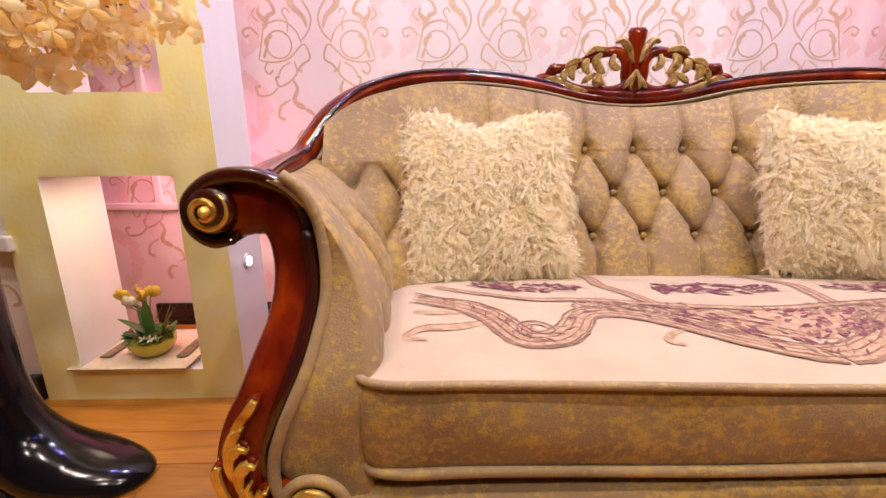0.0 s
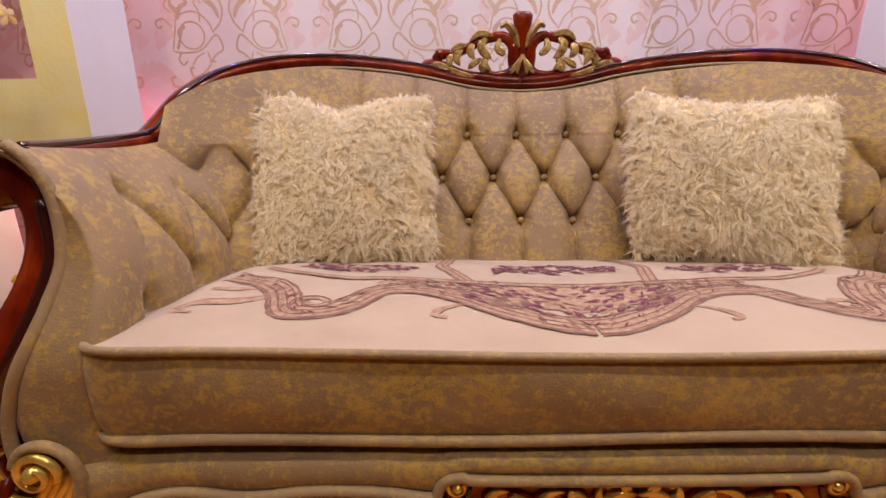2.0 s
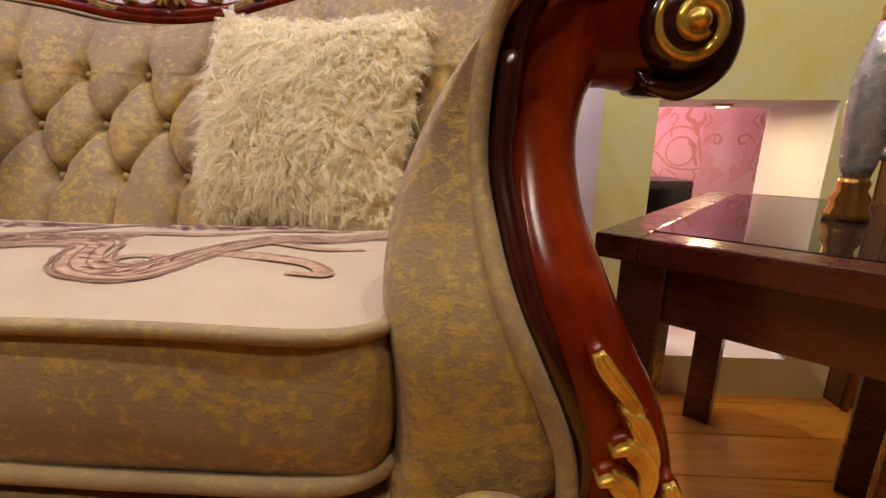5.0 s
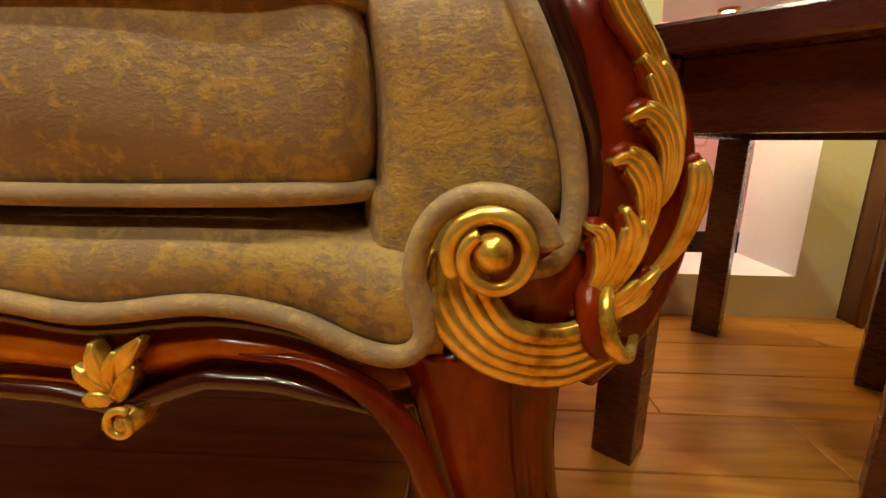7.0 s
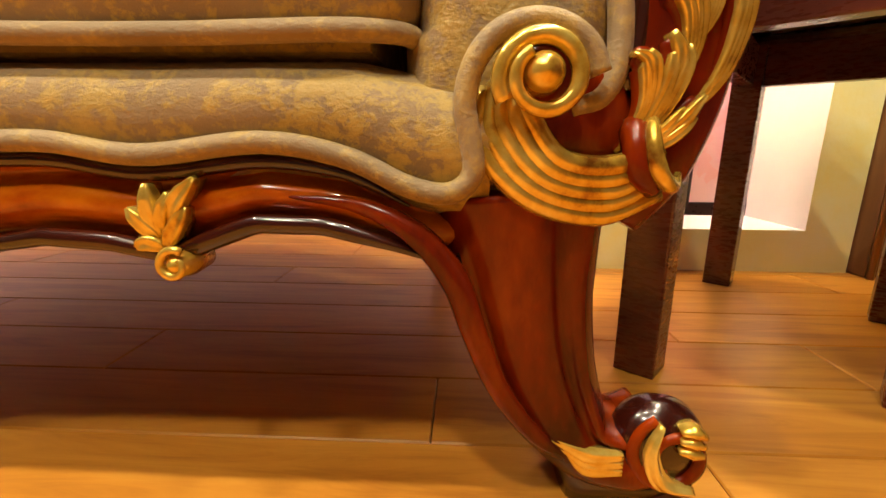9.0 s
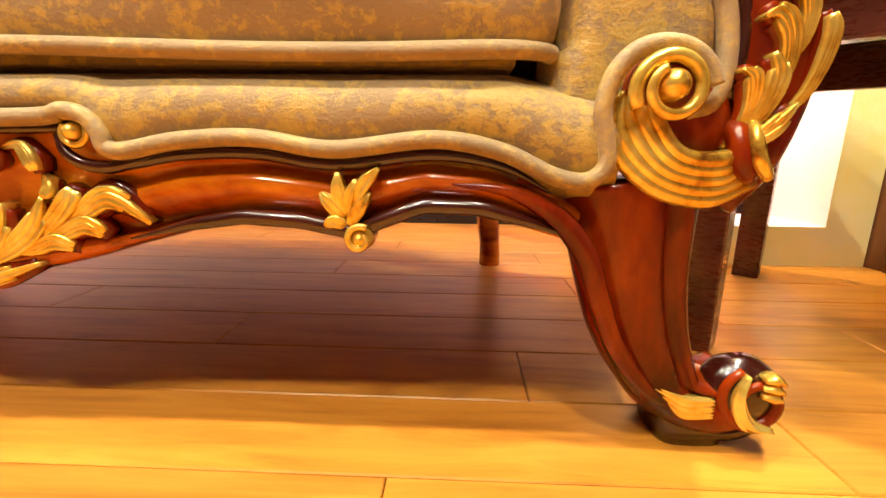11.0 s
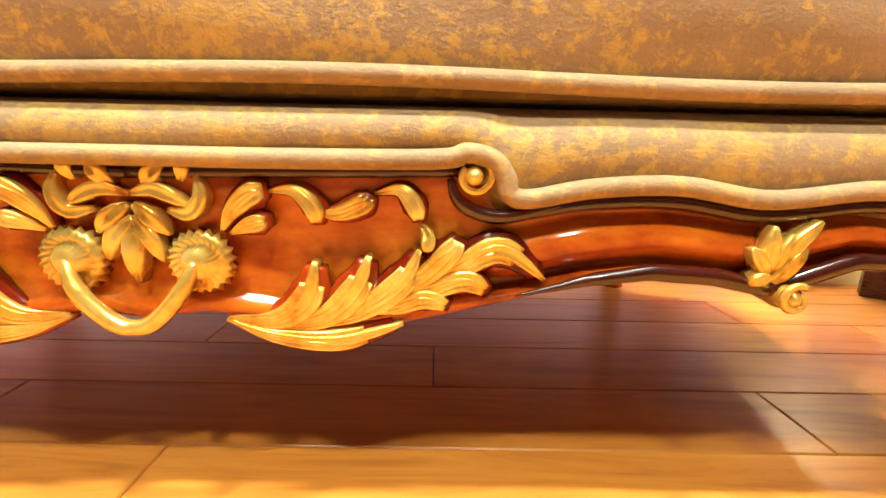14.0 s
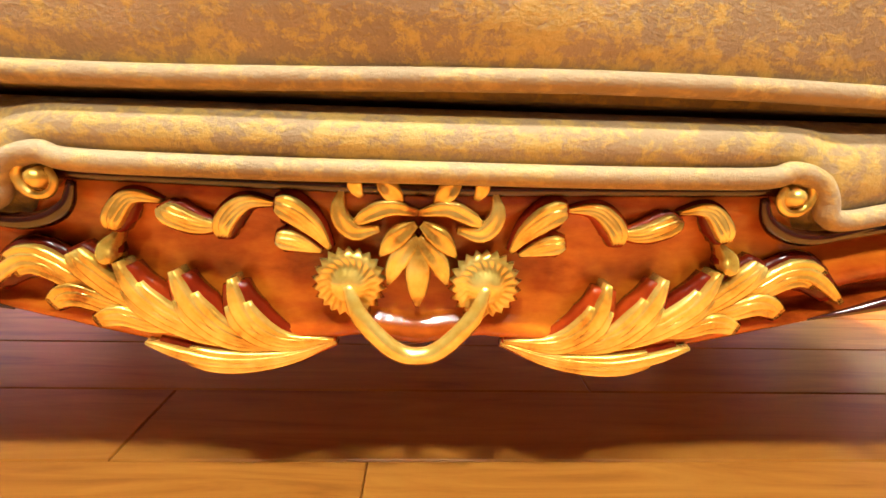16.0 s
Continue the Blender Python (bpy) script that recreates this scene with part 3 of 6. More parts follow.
def moulded(name, pts, hw, hd, mat, parent, n, label=""):
    """A moulded rail along a path: flat-topped with a bead along its front lip."""
    path = smooth_path(pts, n)
    rings = []
    tang = np.gradient(path, axis=0)
    tang /= np.linalg.norm(tang, axis=1)[:, None]
    prof = [(-1, -0.8), (-1.15, -0.2), (-1.05, 0.35), (-0.7, 0.75), (0.0, 1.0), (0.7, 0.85), (1.0, 0.3), (1.0, -0.6), (0.6, -1), (-0.6, -1)]
    for p, t in zip(path, tang):
        out = np.array((p[0] - CX, p[1] - 1.2, 0.0)) * (1.0, 1.6, 0)
        out /= np.linalg.norm(out)
        fwd = out - t * (out @ t)
        fwd /= np.linalg.norm(fwd)
        up = np.cross(fwd, t)
        up = up if up[2] >= 0 else -up
        rings.append([p + fwd * hd * a + up * hw * b for a, b in prof])
    return mesh_ob(name, *loft(rings), mat, parent, label)


HALF = RAIL + ARM_RAIL[1:]
full = [(CX - x, y, z) for x, y, z in reversed(HALF[1:])] + [(CX + x, y, z) for x, y, z in HALF]
moulded("back_rail", full, 0.019, 0.027, DEEP_WOOD, sofa, 190, "polished mahogany top rail in a serpentine curve")


def inward(p, d, dz):
    v = Vector(((p[0] - CX), (p[1] - 1.2) * 1.6, 0)).normalized()
    return (p[0] - v.x * d, p[1] - v.y * d, p[2] + dz)


tube("rail_bead", [inward(p, 0.020, 0.014) for p in full], 0.007, DARK, sofa, n=190)
tube("welt", [inward(p, 0.034, -0.020) for p in full[2:-2]], 0.005, WELT, sofa, n=180)


def tuft(u, v, du, rows):
    """Depth of the buttoned surface: pillows between pleats, dimples at the buttons. u along, v up; arrays."""
    h = np.ones_like(u)
    line = np.full_like(u, 9.0)
    dot = np.full_like(u, 9.0)
    for r, vz in enumerate(rows):
        off = 0.5 * du * (r % 2)
        k = np.round((u - off) / du)
        bu = k * du + off
        dot = np.minimum(dot, np.hypot(u - bu, v - vz))
        if r + 1 < len(rows):
            nz = rows[r + 1]
            f = np.clip((v - vz) / (nz - vz), 0, 1)
            inside = (v <= max(vz, nz)) & (v >= min(vz, nz))
            for sg in (-0.5, 0.5):
                for kk in (k - 1, k, k + 1):
                    lu = kk * du + off + sg * du * f
                    d = np.abs(u - lu) * 0.75 + np.where(inside, 0, 9)
                    line = np.minimum(line, d)
    r0, r1 = 0, len(rows) - 1
    hi, lo = (r0, r1) if rows[0] > rows[-1] else (r1, r0)
    for r, cond in ((hi, v > rows[hi]), (lo, v < rows[lo])):
        off = 0.5 * du * (r % 2)
        d = np.abs(u - (np.round((u - off) / du) * du + off))
        line = np.minimum(line, np.where(cond, d, 9))
    h = 1 - np.exp(-((line / 0.017) ** 0.9))
    crease = np.exp(-((line / 0.0032) ** 2))
    return h * 0.030 - 0.007 * crease - 0.034 * np.exp(-((dot / 0.022) ** 2))


BACK_ROWS = [0.765, 0.645, 0.53]
PITCH = 0.147


def back_surface(x, s):
    ax = np.abs(x)
    ry, rz = rail_at(ax)
    bow = ry - 1.885
    y0, z0 = 1.575 + bow * 0.92, 0.36
    y1, z1 = ry - 0.04, rz - 0.028
    z = z0 + (z1 - z0) * s
    y = y0 + (y1 - y0) * s ** 1.15
    return y, z


def backrest():
    xs, ss = np.linspace(-0.86, 0.86, 460), np.linspace(0, 1, 150)
    X, S = np.meshgrid(xs, ss, indexing="ij")
    Y, Z = back_surface(X, S)
    _, rz = rail_at(np.abs(X))
    fade = np.clip((rz - 0.03 - Z) / 0.05, 0, 1)
    h = tuft(X + 0.034 + CX, Z, PITCH, BACK_ROWS) * (0.45 + 0.55 * fade) * np.clip((0.88 - np.abs(X)) / 0.06, 0.3, 1)
    plain = np.clip((np.abs(X) - 0.46) / 0.10, 0, 1) * np.clip((Z - 0.70) / 0.05, 0, 1)
    above = np.clip((Z - 0.785) / 0.05, 0, 1) * 0.25
    h = h + (0.030 - h) * np.maximum(plain, above)
    Y = Y - h - 0.016
    verts = np.stack([X + CX, Y, Z], -1).reshape(-1, 3)
    pad = raw_ob("backrest", verts.tolist(), [f[::-1] for f in grid_faces(460, 150)], SUEDE, sofa)
    for r, vz in enumerate(BACK_ROWS):
        for k in range(-6, 7):
            x = k * PITCH + 0.5 * PITCH * (r % 2) - 0.034 - CX
            if abs(x) > 0.72:
                continue
            ry, rz = rail_at(abs(x))
            s = (vz - 0.36) / (rz - 0.388)
            y, _ = back_surface(np.array(x), s)
            disc_y("button", x + CX, float(y) - 0.002, vz, [(0.001, 0.005), (0.007, 0.004), (0.0095, 0.0), (0.008, -0.006)], SUEDE, pad, 14)
    # the plain outer back behind the upholstery
    rows = []
    for x in np.linspace(-0.9, 0.9, 60):
        ry, rz = rail_at(abs(x))
        rows.append([(x + CX, ry + 0.005, rz - 0.01), (x + CX, ry + 0.02, rz - 0.03), (x + CX, ry - 0.06, 0.2), (x + CX, ry - 0.12, 0.2), (x + CX, ry - 0.12, 0.5), (x + CX, ry - 0.03, rz - 0.03)])
    mesh_ob("outer_back", *loft(rows), SUEDE, sofa, smooth=False)


backrest()

# arm outlines: height against distance from the middle
INNER_Z = [0.27, 0.33, 0.39, 0.43, 0.47, 0.515, 0.567, 0.63, 0.70, 0.745, 0.765]
INNER_X = [0.79, 0.836, 0.842, 0.829, 0.811, 0.790, 0.771, 0.755, 0.757, 0.774, 0.797]


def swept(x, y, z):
    """Sweeps the rising arm front back, outward and down, scaled about the first camera to fit its view."""
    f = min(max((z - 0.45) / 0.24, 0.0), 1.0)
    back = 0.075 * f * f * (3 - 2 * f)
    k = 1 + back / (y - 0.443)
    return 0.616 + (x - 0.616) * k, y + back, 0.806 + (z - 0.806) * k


def arm(s):
    root = sofa

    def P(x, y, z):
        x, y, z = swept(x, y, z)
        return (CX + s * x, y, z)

    # upholstered arm: inner face, rolled top, outer face, swept from front to back
    NV, NY = 90, 130
    prof = smooth_path([(0.700, 0.36), (0.702, 0.44), (0.692, 0.50), (0.690, 0.56), (0.698, 0.62), (0.722, 0.68), (0.765, 0.735), (0.800, 0.760), (0.825, 0.752), (0.822, 0.70), (0.800, 0.62), (0.822, 0.50), (0.862, 0.40), (0.868, 0.25)], NV)
    verts = []
    for j in range(NY):
        f = j / (NY - 1)
        y = 0.984 + (1.50 - 0.984) * f
        flare = 0.085 * f ** 1.1
        for i in range(NV):
            px, pz = prof[i]
            u = i / (NV - 1)
            top = math.exp(-(((u - 0.5) / 0.16) ** 2))
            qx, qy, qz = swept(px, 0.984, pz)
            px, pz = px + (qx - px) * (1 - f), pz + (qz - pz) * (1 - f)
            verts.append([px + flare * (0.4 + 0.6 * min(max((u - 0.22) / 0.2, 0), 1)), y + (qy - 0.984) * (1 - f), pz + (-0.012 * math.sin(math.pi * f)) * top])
    V = np.array(verts)
    inner = V[:, 0] < 0.80
    d = tuft(V[:, 1] - 1.15, V[:, 2], 0.165, [0.682, 0.515])
    w = np.clip((0.79 - V[:, 0]) / 0.06, 0, 1) * np.clip((np.repeat(np.linspace(0, 1, NY), NV) - 0.06) / 0.12, 0, 1) * inner
    V[:, 0] -= 0.95 * (d - 0.024) * w
    pts = [(CX + s * x, y, z) for x, y, z in V]
    fc = grid_faces(NY, NV)
    pad = raw_ob("arm_pad", pts, [f if s > 0 else f[::-1] for f in fc], SUEDE, root)
    # padded front panel between cushion and post
    NZ, NU = 60, 22
    zs = np.linspace(0.275, 0.759, NZ)
    k = int(np.argmax(prof[:, 1]))
    lox = np.interp(zs, np.concatenate([[0.27], prof[:k, 1]]), np.concatenate([[0.698], prof[:k, 0]]))
    lox = np.where(zs < 0.37, 0.692, lox)
    hix = np.interp(zs, INNER_Z, INNER_X)
    hix = np.where(zs < 0.36, np.minimum(hix, np.interp(zs, [0.275, 0.30, 0.36], [0.735, 0.745, 0.846])), hix)
    rows = []
    for z, a, b in zip(zs, lox, hix):
        b = max(b, a + 0.012)
        us = np.linspace(0, 1, NU)
        turn = np.sin(np.clip(us / 0.28, 0, 1) * math.pi / 2)
        end = np.clip((1 - us) / 0.15, 0, 1) ** 0.5
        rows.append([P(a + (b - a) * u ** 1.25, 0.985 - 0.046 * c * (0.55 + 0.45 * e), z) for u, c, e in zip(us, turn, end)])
    fp = [p for r in rows for p in r]
    raw_ob("arm_front_panel", fp, [f if s < 0 else f[::-1] for f in grid_faces(NZ, NU)], SUEDE, root)

    # welt round the panel, ending in a curl round the lower volute
    welt = [(x - 0.006, 0.942, z) for x, z in zip(INNER_X, INNER_Z)][::-1][:-2]
    welt += [(0.838, 0.94, 0.350), (0.828, 0.938, 0.326), (0.808, 0.938, 0.318)]
    tube("welt", [P(*p) for p in welt], 0.0085, WELT, root, n=60, k=10)
    tube("dark_bead", [P(x + 0.011, 0.947, z) for x, z in zip(INNER_X[1:9], INNER_Z[1:9])], 0.0095, DARK, root, n=50, k=8)

    # S-shaped show-wood post
    line = [(0.845, 0.245), (0.868, 0.285), (0.881, 0.335), (0.882, 0.375), (0.871, 0.42), (0.850, 0.465), (0.830, 0.515), (0.809, 0.565), (0.796, 0.615), (0.793, 0.655), (0.800, 0.694), (0.819, 0.717), (0.846, 0.721), (0.878, 0.713)]
    wid = [0.026, 0.036, 0.040, 0.039, 0.038, 0.036, 0.034, 0.033, 0.033, 0.034, 0.036, 0.037, 0.038, 0.034]
    path = smooth_path(line, 70)
    ws = np.interp(np.linspace(0, 1, 70), np.linspace(0, 1, len(wid)), wid)
    tg = np.gradient(path, axis=0)
    tg /= np.linalg.norm(tg, axis=1)[:, None]
    rings = []
    for p, t, w in zip(path, tg, ws):
        n2 = (-t[1], t[0])
        ring = []
        for a in np.linspace(0, 2 * math.pi, 22, endpoint=False):
            c, d = math.cos(a), math.sin(a)
            c, d = math.copysign(abs(c) ** 0.75, c), math.copysign(abs(d) ** 0.85, d)
            ring.append(P(p[0] + n2[0] * w * c, float(np.interp(p[1], [0.4, 0.72], [0.972, 1.012])) - 0.042 * d, p[1] + n2[1] * w * c))
        rings.append(ring)
    post = mesh_ob("arm_post", *loft(rings), DEEP_WOOD, root, "S-curved polished mahogany arm post")
    # dark hood over the top scroll
    hood = [(0.770, 0.655), (0.770, 0.70), (0.780, 0.738), (0.810, 0.756), (0.845, 0.763), (0.886, 0.756), (0.916, 0.730), (0.915, 0.698), (0.893, 0.680), (0.866, 0.682)]
    tube("scroll_edge", [P(x, float(np.interp(x, [0.75, 0.9], [0.955, 0.975])), z) for x, z in hood], [0.006, 0.009, 0.011, 0.012, 0.012, 0.012, 0.012, 0.011, 0.009, 0.005], DARK, post, n=60, k=10)
    hp = smooth_path(hood, 40)
    hr = []
    for i, (x, z) in enumerate(hp):
        if x < 0.80 and z > 0.64 and i < 20:
            continue
        c = np.array((0.845, 0.715))
        v = np.array((x, z)) - c
        v /= np.linalg.norm(v)
        y0 = float(np.interp(x, [0.75, 0.9], [0.956, 0.976]))
        y1 = float(np.interp(x, [0.80, 0.88], [0.966, 1.04]))
        hr.append([P(x + v[0] * 0.006, y0, z + v[1] * 0.006), P(x + v[0] * 0.006, y1, z + v[1] * 0.004), P(x - v[0] * 0.012, y1, z - v[1] * 0.012), P(x - v[0] * 0.012, y0, z - v[1] * 0.012)])
    mesh_ob("scroll_hood", *loft(hr), DARK, post)
    # top scroll with gilt volute
    ex, ez = 0.889, 0.720
    hub = P(ex, 0.99, ez)
    disc_y("scroll", hub[0], hub[1], hub[2], [(0.005, 0.036), (0.020, 0.034), (0.030, 0.030), (0.036, 0.02), (0.038, 0.0), (0.038, -0.03), (0.03, -0.06), (0.005, -0.065)], DARK, post)
    sp = spiral(0, 0, 0.025, 0.006, 2.2, 1.5, 60)
    tube("gilt_volute", [P(ex + x, 0.99 - 0.028 - 0.014 * (1 - math.hypot(x, z) / 0.025), ez + z) for x, z in sp], [0.0035, 0.0052, 0.005, 0.005], GOLD, post, n=70, k=10)
    disc_y("gilt_eye", hub[0], hub[1] - 0.032, hub[2], [(0.001, 0.018), (0.005, 0.016), (0.009, 0.010), (0.011, 0.0), (0.008, -0.01)], GOLD, post, 20)

    # lower volute: gilt shell with five ribs, ball eye, collar and leaf spray
    vx, vz, VY = 0.785, 0.337, 0.925
    shell = thing_part("volute", root)
    disc_y("volute_ground", CX + s * (vx + 0.022), 0.975, vz - 0.028, [(0.01, 0.043), (0.036, 0.041), (0.048, 0.032), (0.052, 0.0), (0.045, -0.02)], DEEP_WOOD, shell, 36)
    tube("volute_band", [P(vx + x, VY - 0.01 - 0.012 * i / 46, vz + z) for i, (x, z) in enumerate(spiral(0.0, -0.002, 0.027, 0.016, -2.6, -1.25, 46))], [0.0062, 0.006, 0.005, 0.004], GOLD, shell, n=60, k=10)
    disc_y("volute_disc", CX + s * vx, VY + 0.012, vz, [(0.005, 0.016), (0.022, 0.014), (0.028, 0.006), (0.030, -0.01)], DEEP_WOOD, shell, 30)
    disc_y("volute_ball", CX + s * vx, VY - 0.004, vz, [(0.001, 0.025), (0.007, 0.023), (0.012, 0.016), (0.0135, 0.004), (0.010, -0.008)], GOLD, shell, 22)
    for i in range(5):
        g = i / 4
        a = [(vx - 0.036 + 0.026 * g, vz - 0.005 + 0.012 * g), (vx - 0.036 + 0.030 * g, vz - 0.045 + 0.024 * g), (vx - 0.004 + 0.020 * g, vz - 0.078 + 0.026 * g), (vx + 0.045 + 0.010 * g, vz - 0.090 + 0.035 * g), (vx + 0.088 - 0.004 * g, vz - 0.076 + 0.040 * g)]
        tube("shell_rib", [P(x, 0.936 - 0.012 * math.sin(math.pi * j / 4) - 0.004 * g, z) for j, (x, z) in enumerate(a)], [0.004, 0.0068, 0.0078, 0.0075, 0.005], GOLD, shell, n=26, k=8)
    tube("collar", [P(0.858, 0.955, 0.312), P(0.850, 0.930, 0.302), P(0.853, 0.920, 0.278), P(0.866, 0.932, 0.266)], [0.009, 0.010, 0.010, 0.008], DEEP_WOOD, shell, n=20)
    tube("collar_ring", [P(0.868, 0.945, 0.314), P(0.857, 0.918, 0.304), P(0.860, 0.910, 0.280), P(0.874, 0.920, 0.268), P(0.884, 0.936, 0.276)], [0.004, 0.005, 0.006, 0.005, 0.003], GOLD, shell, n=24)
    spray = thing_part("leaf_spray", post)
    # each: base, bend, tip
    blades = [
        ([(0.868, 0.285), (0.895, 0.300), (0.918, 0.328)], 0.010), ([(0.866, 0.290), (0.888, 0.312), (0.899, 0.345), (0.890, 0.366)], 0.011),
        ([(0.868, 0.292), (0.882, 0.32), (0.880, 0.345), (0.868, 0.352)], 0.009), ([(0.885, 0.315), (0.905, 0.345), (0.905, 0.375), (0.892, 0.392), (0.879, 0.388)], 0.011),
        ([(0.895, 0.345), (0.915, 0.37), (0.915, 0.40), (0.900, 0.418), (0.886, 0.412)], 0.010), ([(0.905, 0.365), (0.918, 0.40), (0.905, 0.435), (0.890, 0.45)], 0.009),
        ([(0.910, 0.40), (0.905, 0.44), (0.880, 0.475), (0.868, 0.495)], 0.008), ([(0.895, 0.30), (0.925, 0.335), (0.934, 0.375), (0.926, 0.40)], 0.008),
    ]
    for pts, w in blades:
        frond("leaf", [(x - 0.027, z) for x, z in pts], w, 0.936, spray, s, CX, 3 if w > 0.0085 else 2, 0.014, 0.009)

    # front cabriole leg with scrolled foot
    leg = [(0.780, 0.262), (0.785, 0.215), (0.791, 0.17), (0.801, 0.125), (0.817, 0.085), (0.838, 0.052), (0.872, 0.04), (0.90, 0.048)]
    lw = [0.068, 0.060, 0.053, 0.048, 0.041, 0.034, 0.033, 0.034]
    path = smooth_path(leg, 60)
    ws = np.interp(np.linspace(0, 1, 60), np.linspace(0, 1, len(lw)), lw)
    tg = np.gradient(path, axis=0)
    tg /= np.linalg.norm(tg, axis=1)[:, None]
    rings = []
    for p, t, w in zip(path, tg, ws):
        n2 = (-t[1], t[0])
        ring = []
        for a in np.linspace(0, 2 * math.pi, 56, endpoint=False):
            c, d = math.cos(a), math.sin(a)
            ridge = 1 + 0.10 * math.exp(-(((c + 0.62) / 0.16) ** 2)) - 0.30 * math.exp(-(((c + 0.32) / 0.09) ** 2)) + 0.05 * math.exp(-(((c - 0.3) / 0.4) ** 2))
            c2 = math.copysign(abs(c) ** 0.8, c)
            ring.append(P(p[0] - n2[0] * w * c2, 0.972 - 0.045 * d * (ridge if d > 0 else 1), p[1] - n2[1] * w * c2))
        rings.append(ring)
    fl = mesh_ob("leg", *loft(rings), DEEP_WOOD, root, "polished mahogany cabriole leg with a scrolled foot")
    edge = [(x - 0.95 * w, z) for (x, z), w in zip(leg[1:5], lw[1:5])] + [(0.812, 0.045), (0.842, 0.022), (0.885, 0.014), (0.918, 0.028)]
    tube("leg_bead", [P(x + 0.006, 0.945, z) for x, z in edge], [0.002, 0.007, 0.009, 0.009, 0.009], DARK, fl, n=40, k=8)
    tube("leg_rib", [P(x, y, z) for x, y, z in ((0.615, 0.926, 0.258), (0.665, 0.926, 0.252), (0.705, 0.924, 0.232), (0.732, 0.922, 0.20), (0.747, 0.922, 0.16), (0.766, 0.924, 0.115), (0.796, 0.928, 0.073), (0.832, 0.934, 0.046))], [0.001, 0.006, 0.010, 0.011, 0.010, 0.009, 0.008, 0.005], DEEP_WOOD, fl, n=50, k=8)
    block = []
    for f, wx, wy in ((0.0, 0.034, 0.036), (0.018, 0.036, 0.039), (0.036, 0.042, 0.043), (0.05, 0.038, 0.04)):
        block.append([P(0.860 + wx * math.copysign(abs(math.cos(a)) ** 0.5, math.cos(a)), 0.975 + wy * math.copysign(abs(math.sin(a)) ** 0.5, math.sin(a)), f) for a in np.linspace(0, math.tau, 20, endpoint=False)])
    mesh_ob("foot_block", *loft(block), DARK, fl)
    disc_y("foot_scroll", CX + s * 0.900, 0.975, 0.056, [(0.004, 0.050), (0.018, 0.048), (0.030, 0.042), (0.038, 0.030), (0.039, 0.018), (0.030, 0.002), (0.014, -0.012), (0.004, -0.016)], DARK, fl)
    tube("foot_coil", [P(0.904 + x, 0.931 - 0.004 * i / 30, 0.057 + z) for i, (x, z) in enumerate(spiral(0, 0, 0.033, 0.012, 2.0, 1.2, 30))], [0.004, 0.006, 0.006, 0.005, 0.003], DEEP_WOOD, fl, n=44, k=8)
    lobe("foot_leaf", [(0.892, 0.086), (0.886, 0.062), (0.896, 0.038), (0.921, 0.030)], [0.002, 0.006, 0.008, 0.003], 0.010, 0.926, GOLD, fl, s, CX, n=20, k=13, flutes=2)
    for k in range(3):
        lobe("foot_leaf", [(0.906, 0.082 - 0.008 * k), (0.916, 0.083 - 0.009 * k), (0.925, 0.078 - 0.008 * k)], [0.003, 0.0058, 0.003], 0.011, 0.928, GOLD, fl, s, CX, n=12, k=9)
    for k in range(3):
        lobe("foot_leaf", [(0.810 + 0.006 * k, 0.070 - 0.006 * k), (0.838, 0.057 - 0.006 * k), (0.866, 0.056 - 0.007 * k)], [0.002, 0.006, 0.003], 0.009, 0.930, GOLD, fl, s, CX, n=14, k=11, flutes=1)

    # rear leg
    rp = [(0.69, 1.66, 0.24), (0.69, 1.64, 0.14), (0.698, 1.635, 0.06), (0.70, 1.64, 0.0)]
    tube("rear_leg", [P(*p) for p in rp], [0.035, 0.028, 0.025, 0.026], WOOD, root, n=16, k=8)


def thing_part(name, parent):
    """A bare joint mesh that carries a cluster of carved pieces."""
    me = bpy.data.meshes.new(name)
    me.from_pydata([(0, 0, 0)], [], [])
    ob = new(name, me)
    ob.parent = parent
    return ob


for s in (-1, 1):
    arm(s)

# seat rail: carved apron between the legs
TOP = [(0.0, 0.302), (0.255, 0.308), (0.272, 0.300), (0.283, 0.276), (0.30, 0.274), (0.36, 0.284), (0.436, 0.286), (0.514, 0.277), (0.597, 0.286), (0.655, 0.278), (0.70, 0.256), (0.735, 0.25), (0.80, 0.25)]
BOT = [(0.0, 0.172), (0.05, 0.180), (0.08, 0.176), (0.14, 0.164), (0.20, 0.170), (0.25, 0.182), (0.30, 0.197), (0.36, 0.211), (0.42, 0.219), (0.48, 0.216), (0.53, 0.207), (0.55, 0.216), (0.59, 0.231), (0.64, 0.230), (0.69, 0.216), (0.72, 0.206), (0.80, 0.21)]


def panel_shift(x):
    """Off-axis shift of the rail's carved middle; its left half is set to fit the camera's view."""
    return np.where(np.asarray(x) < 0, 0.037, 0.024) * np.clip((0.50 - np.abs(x)) / 0.17, 0, 1)


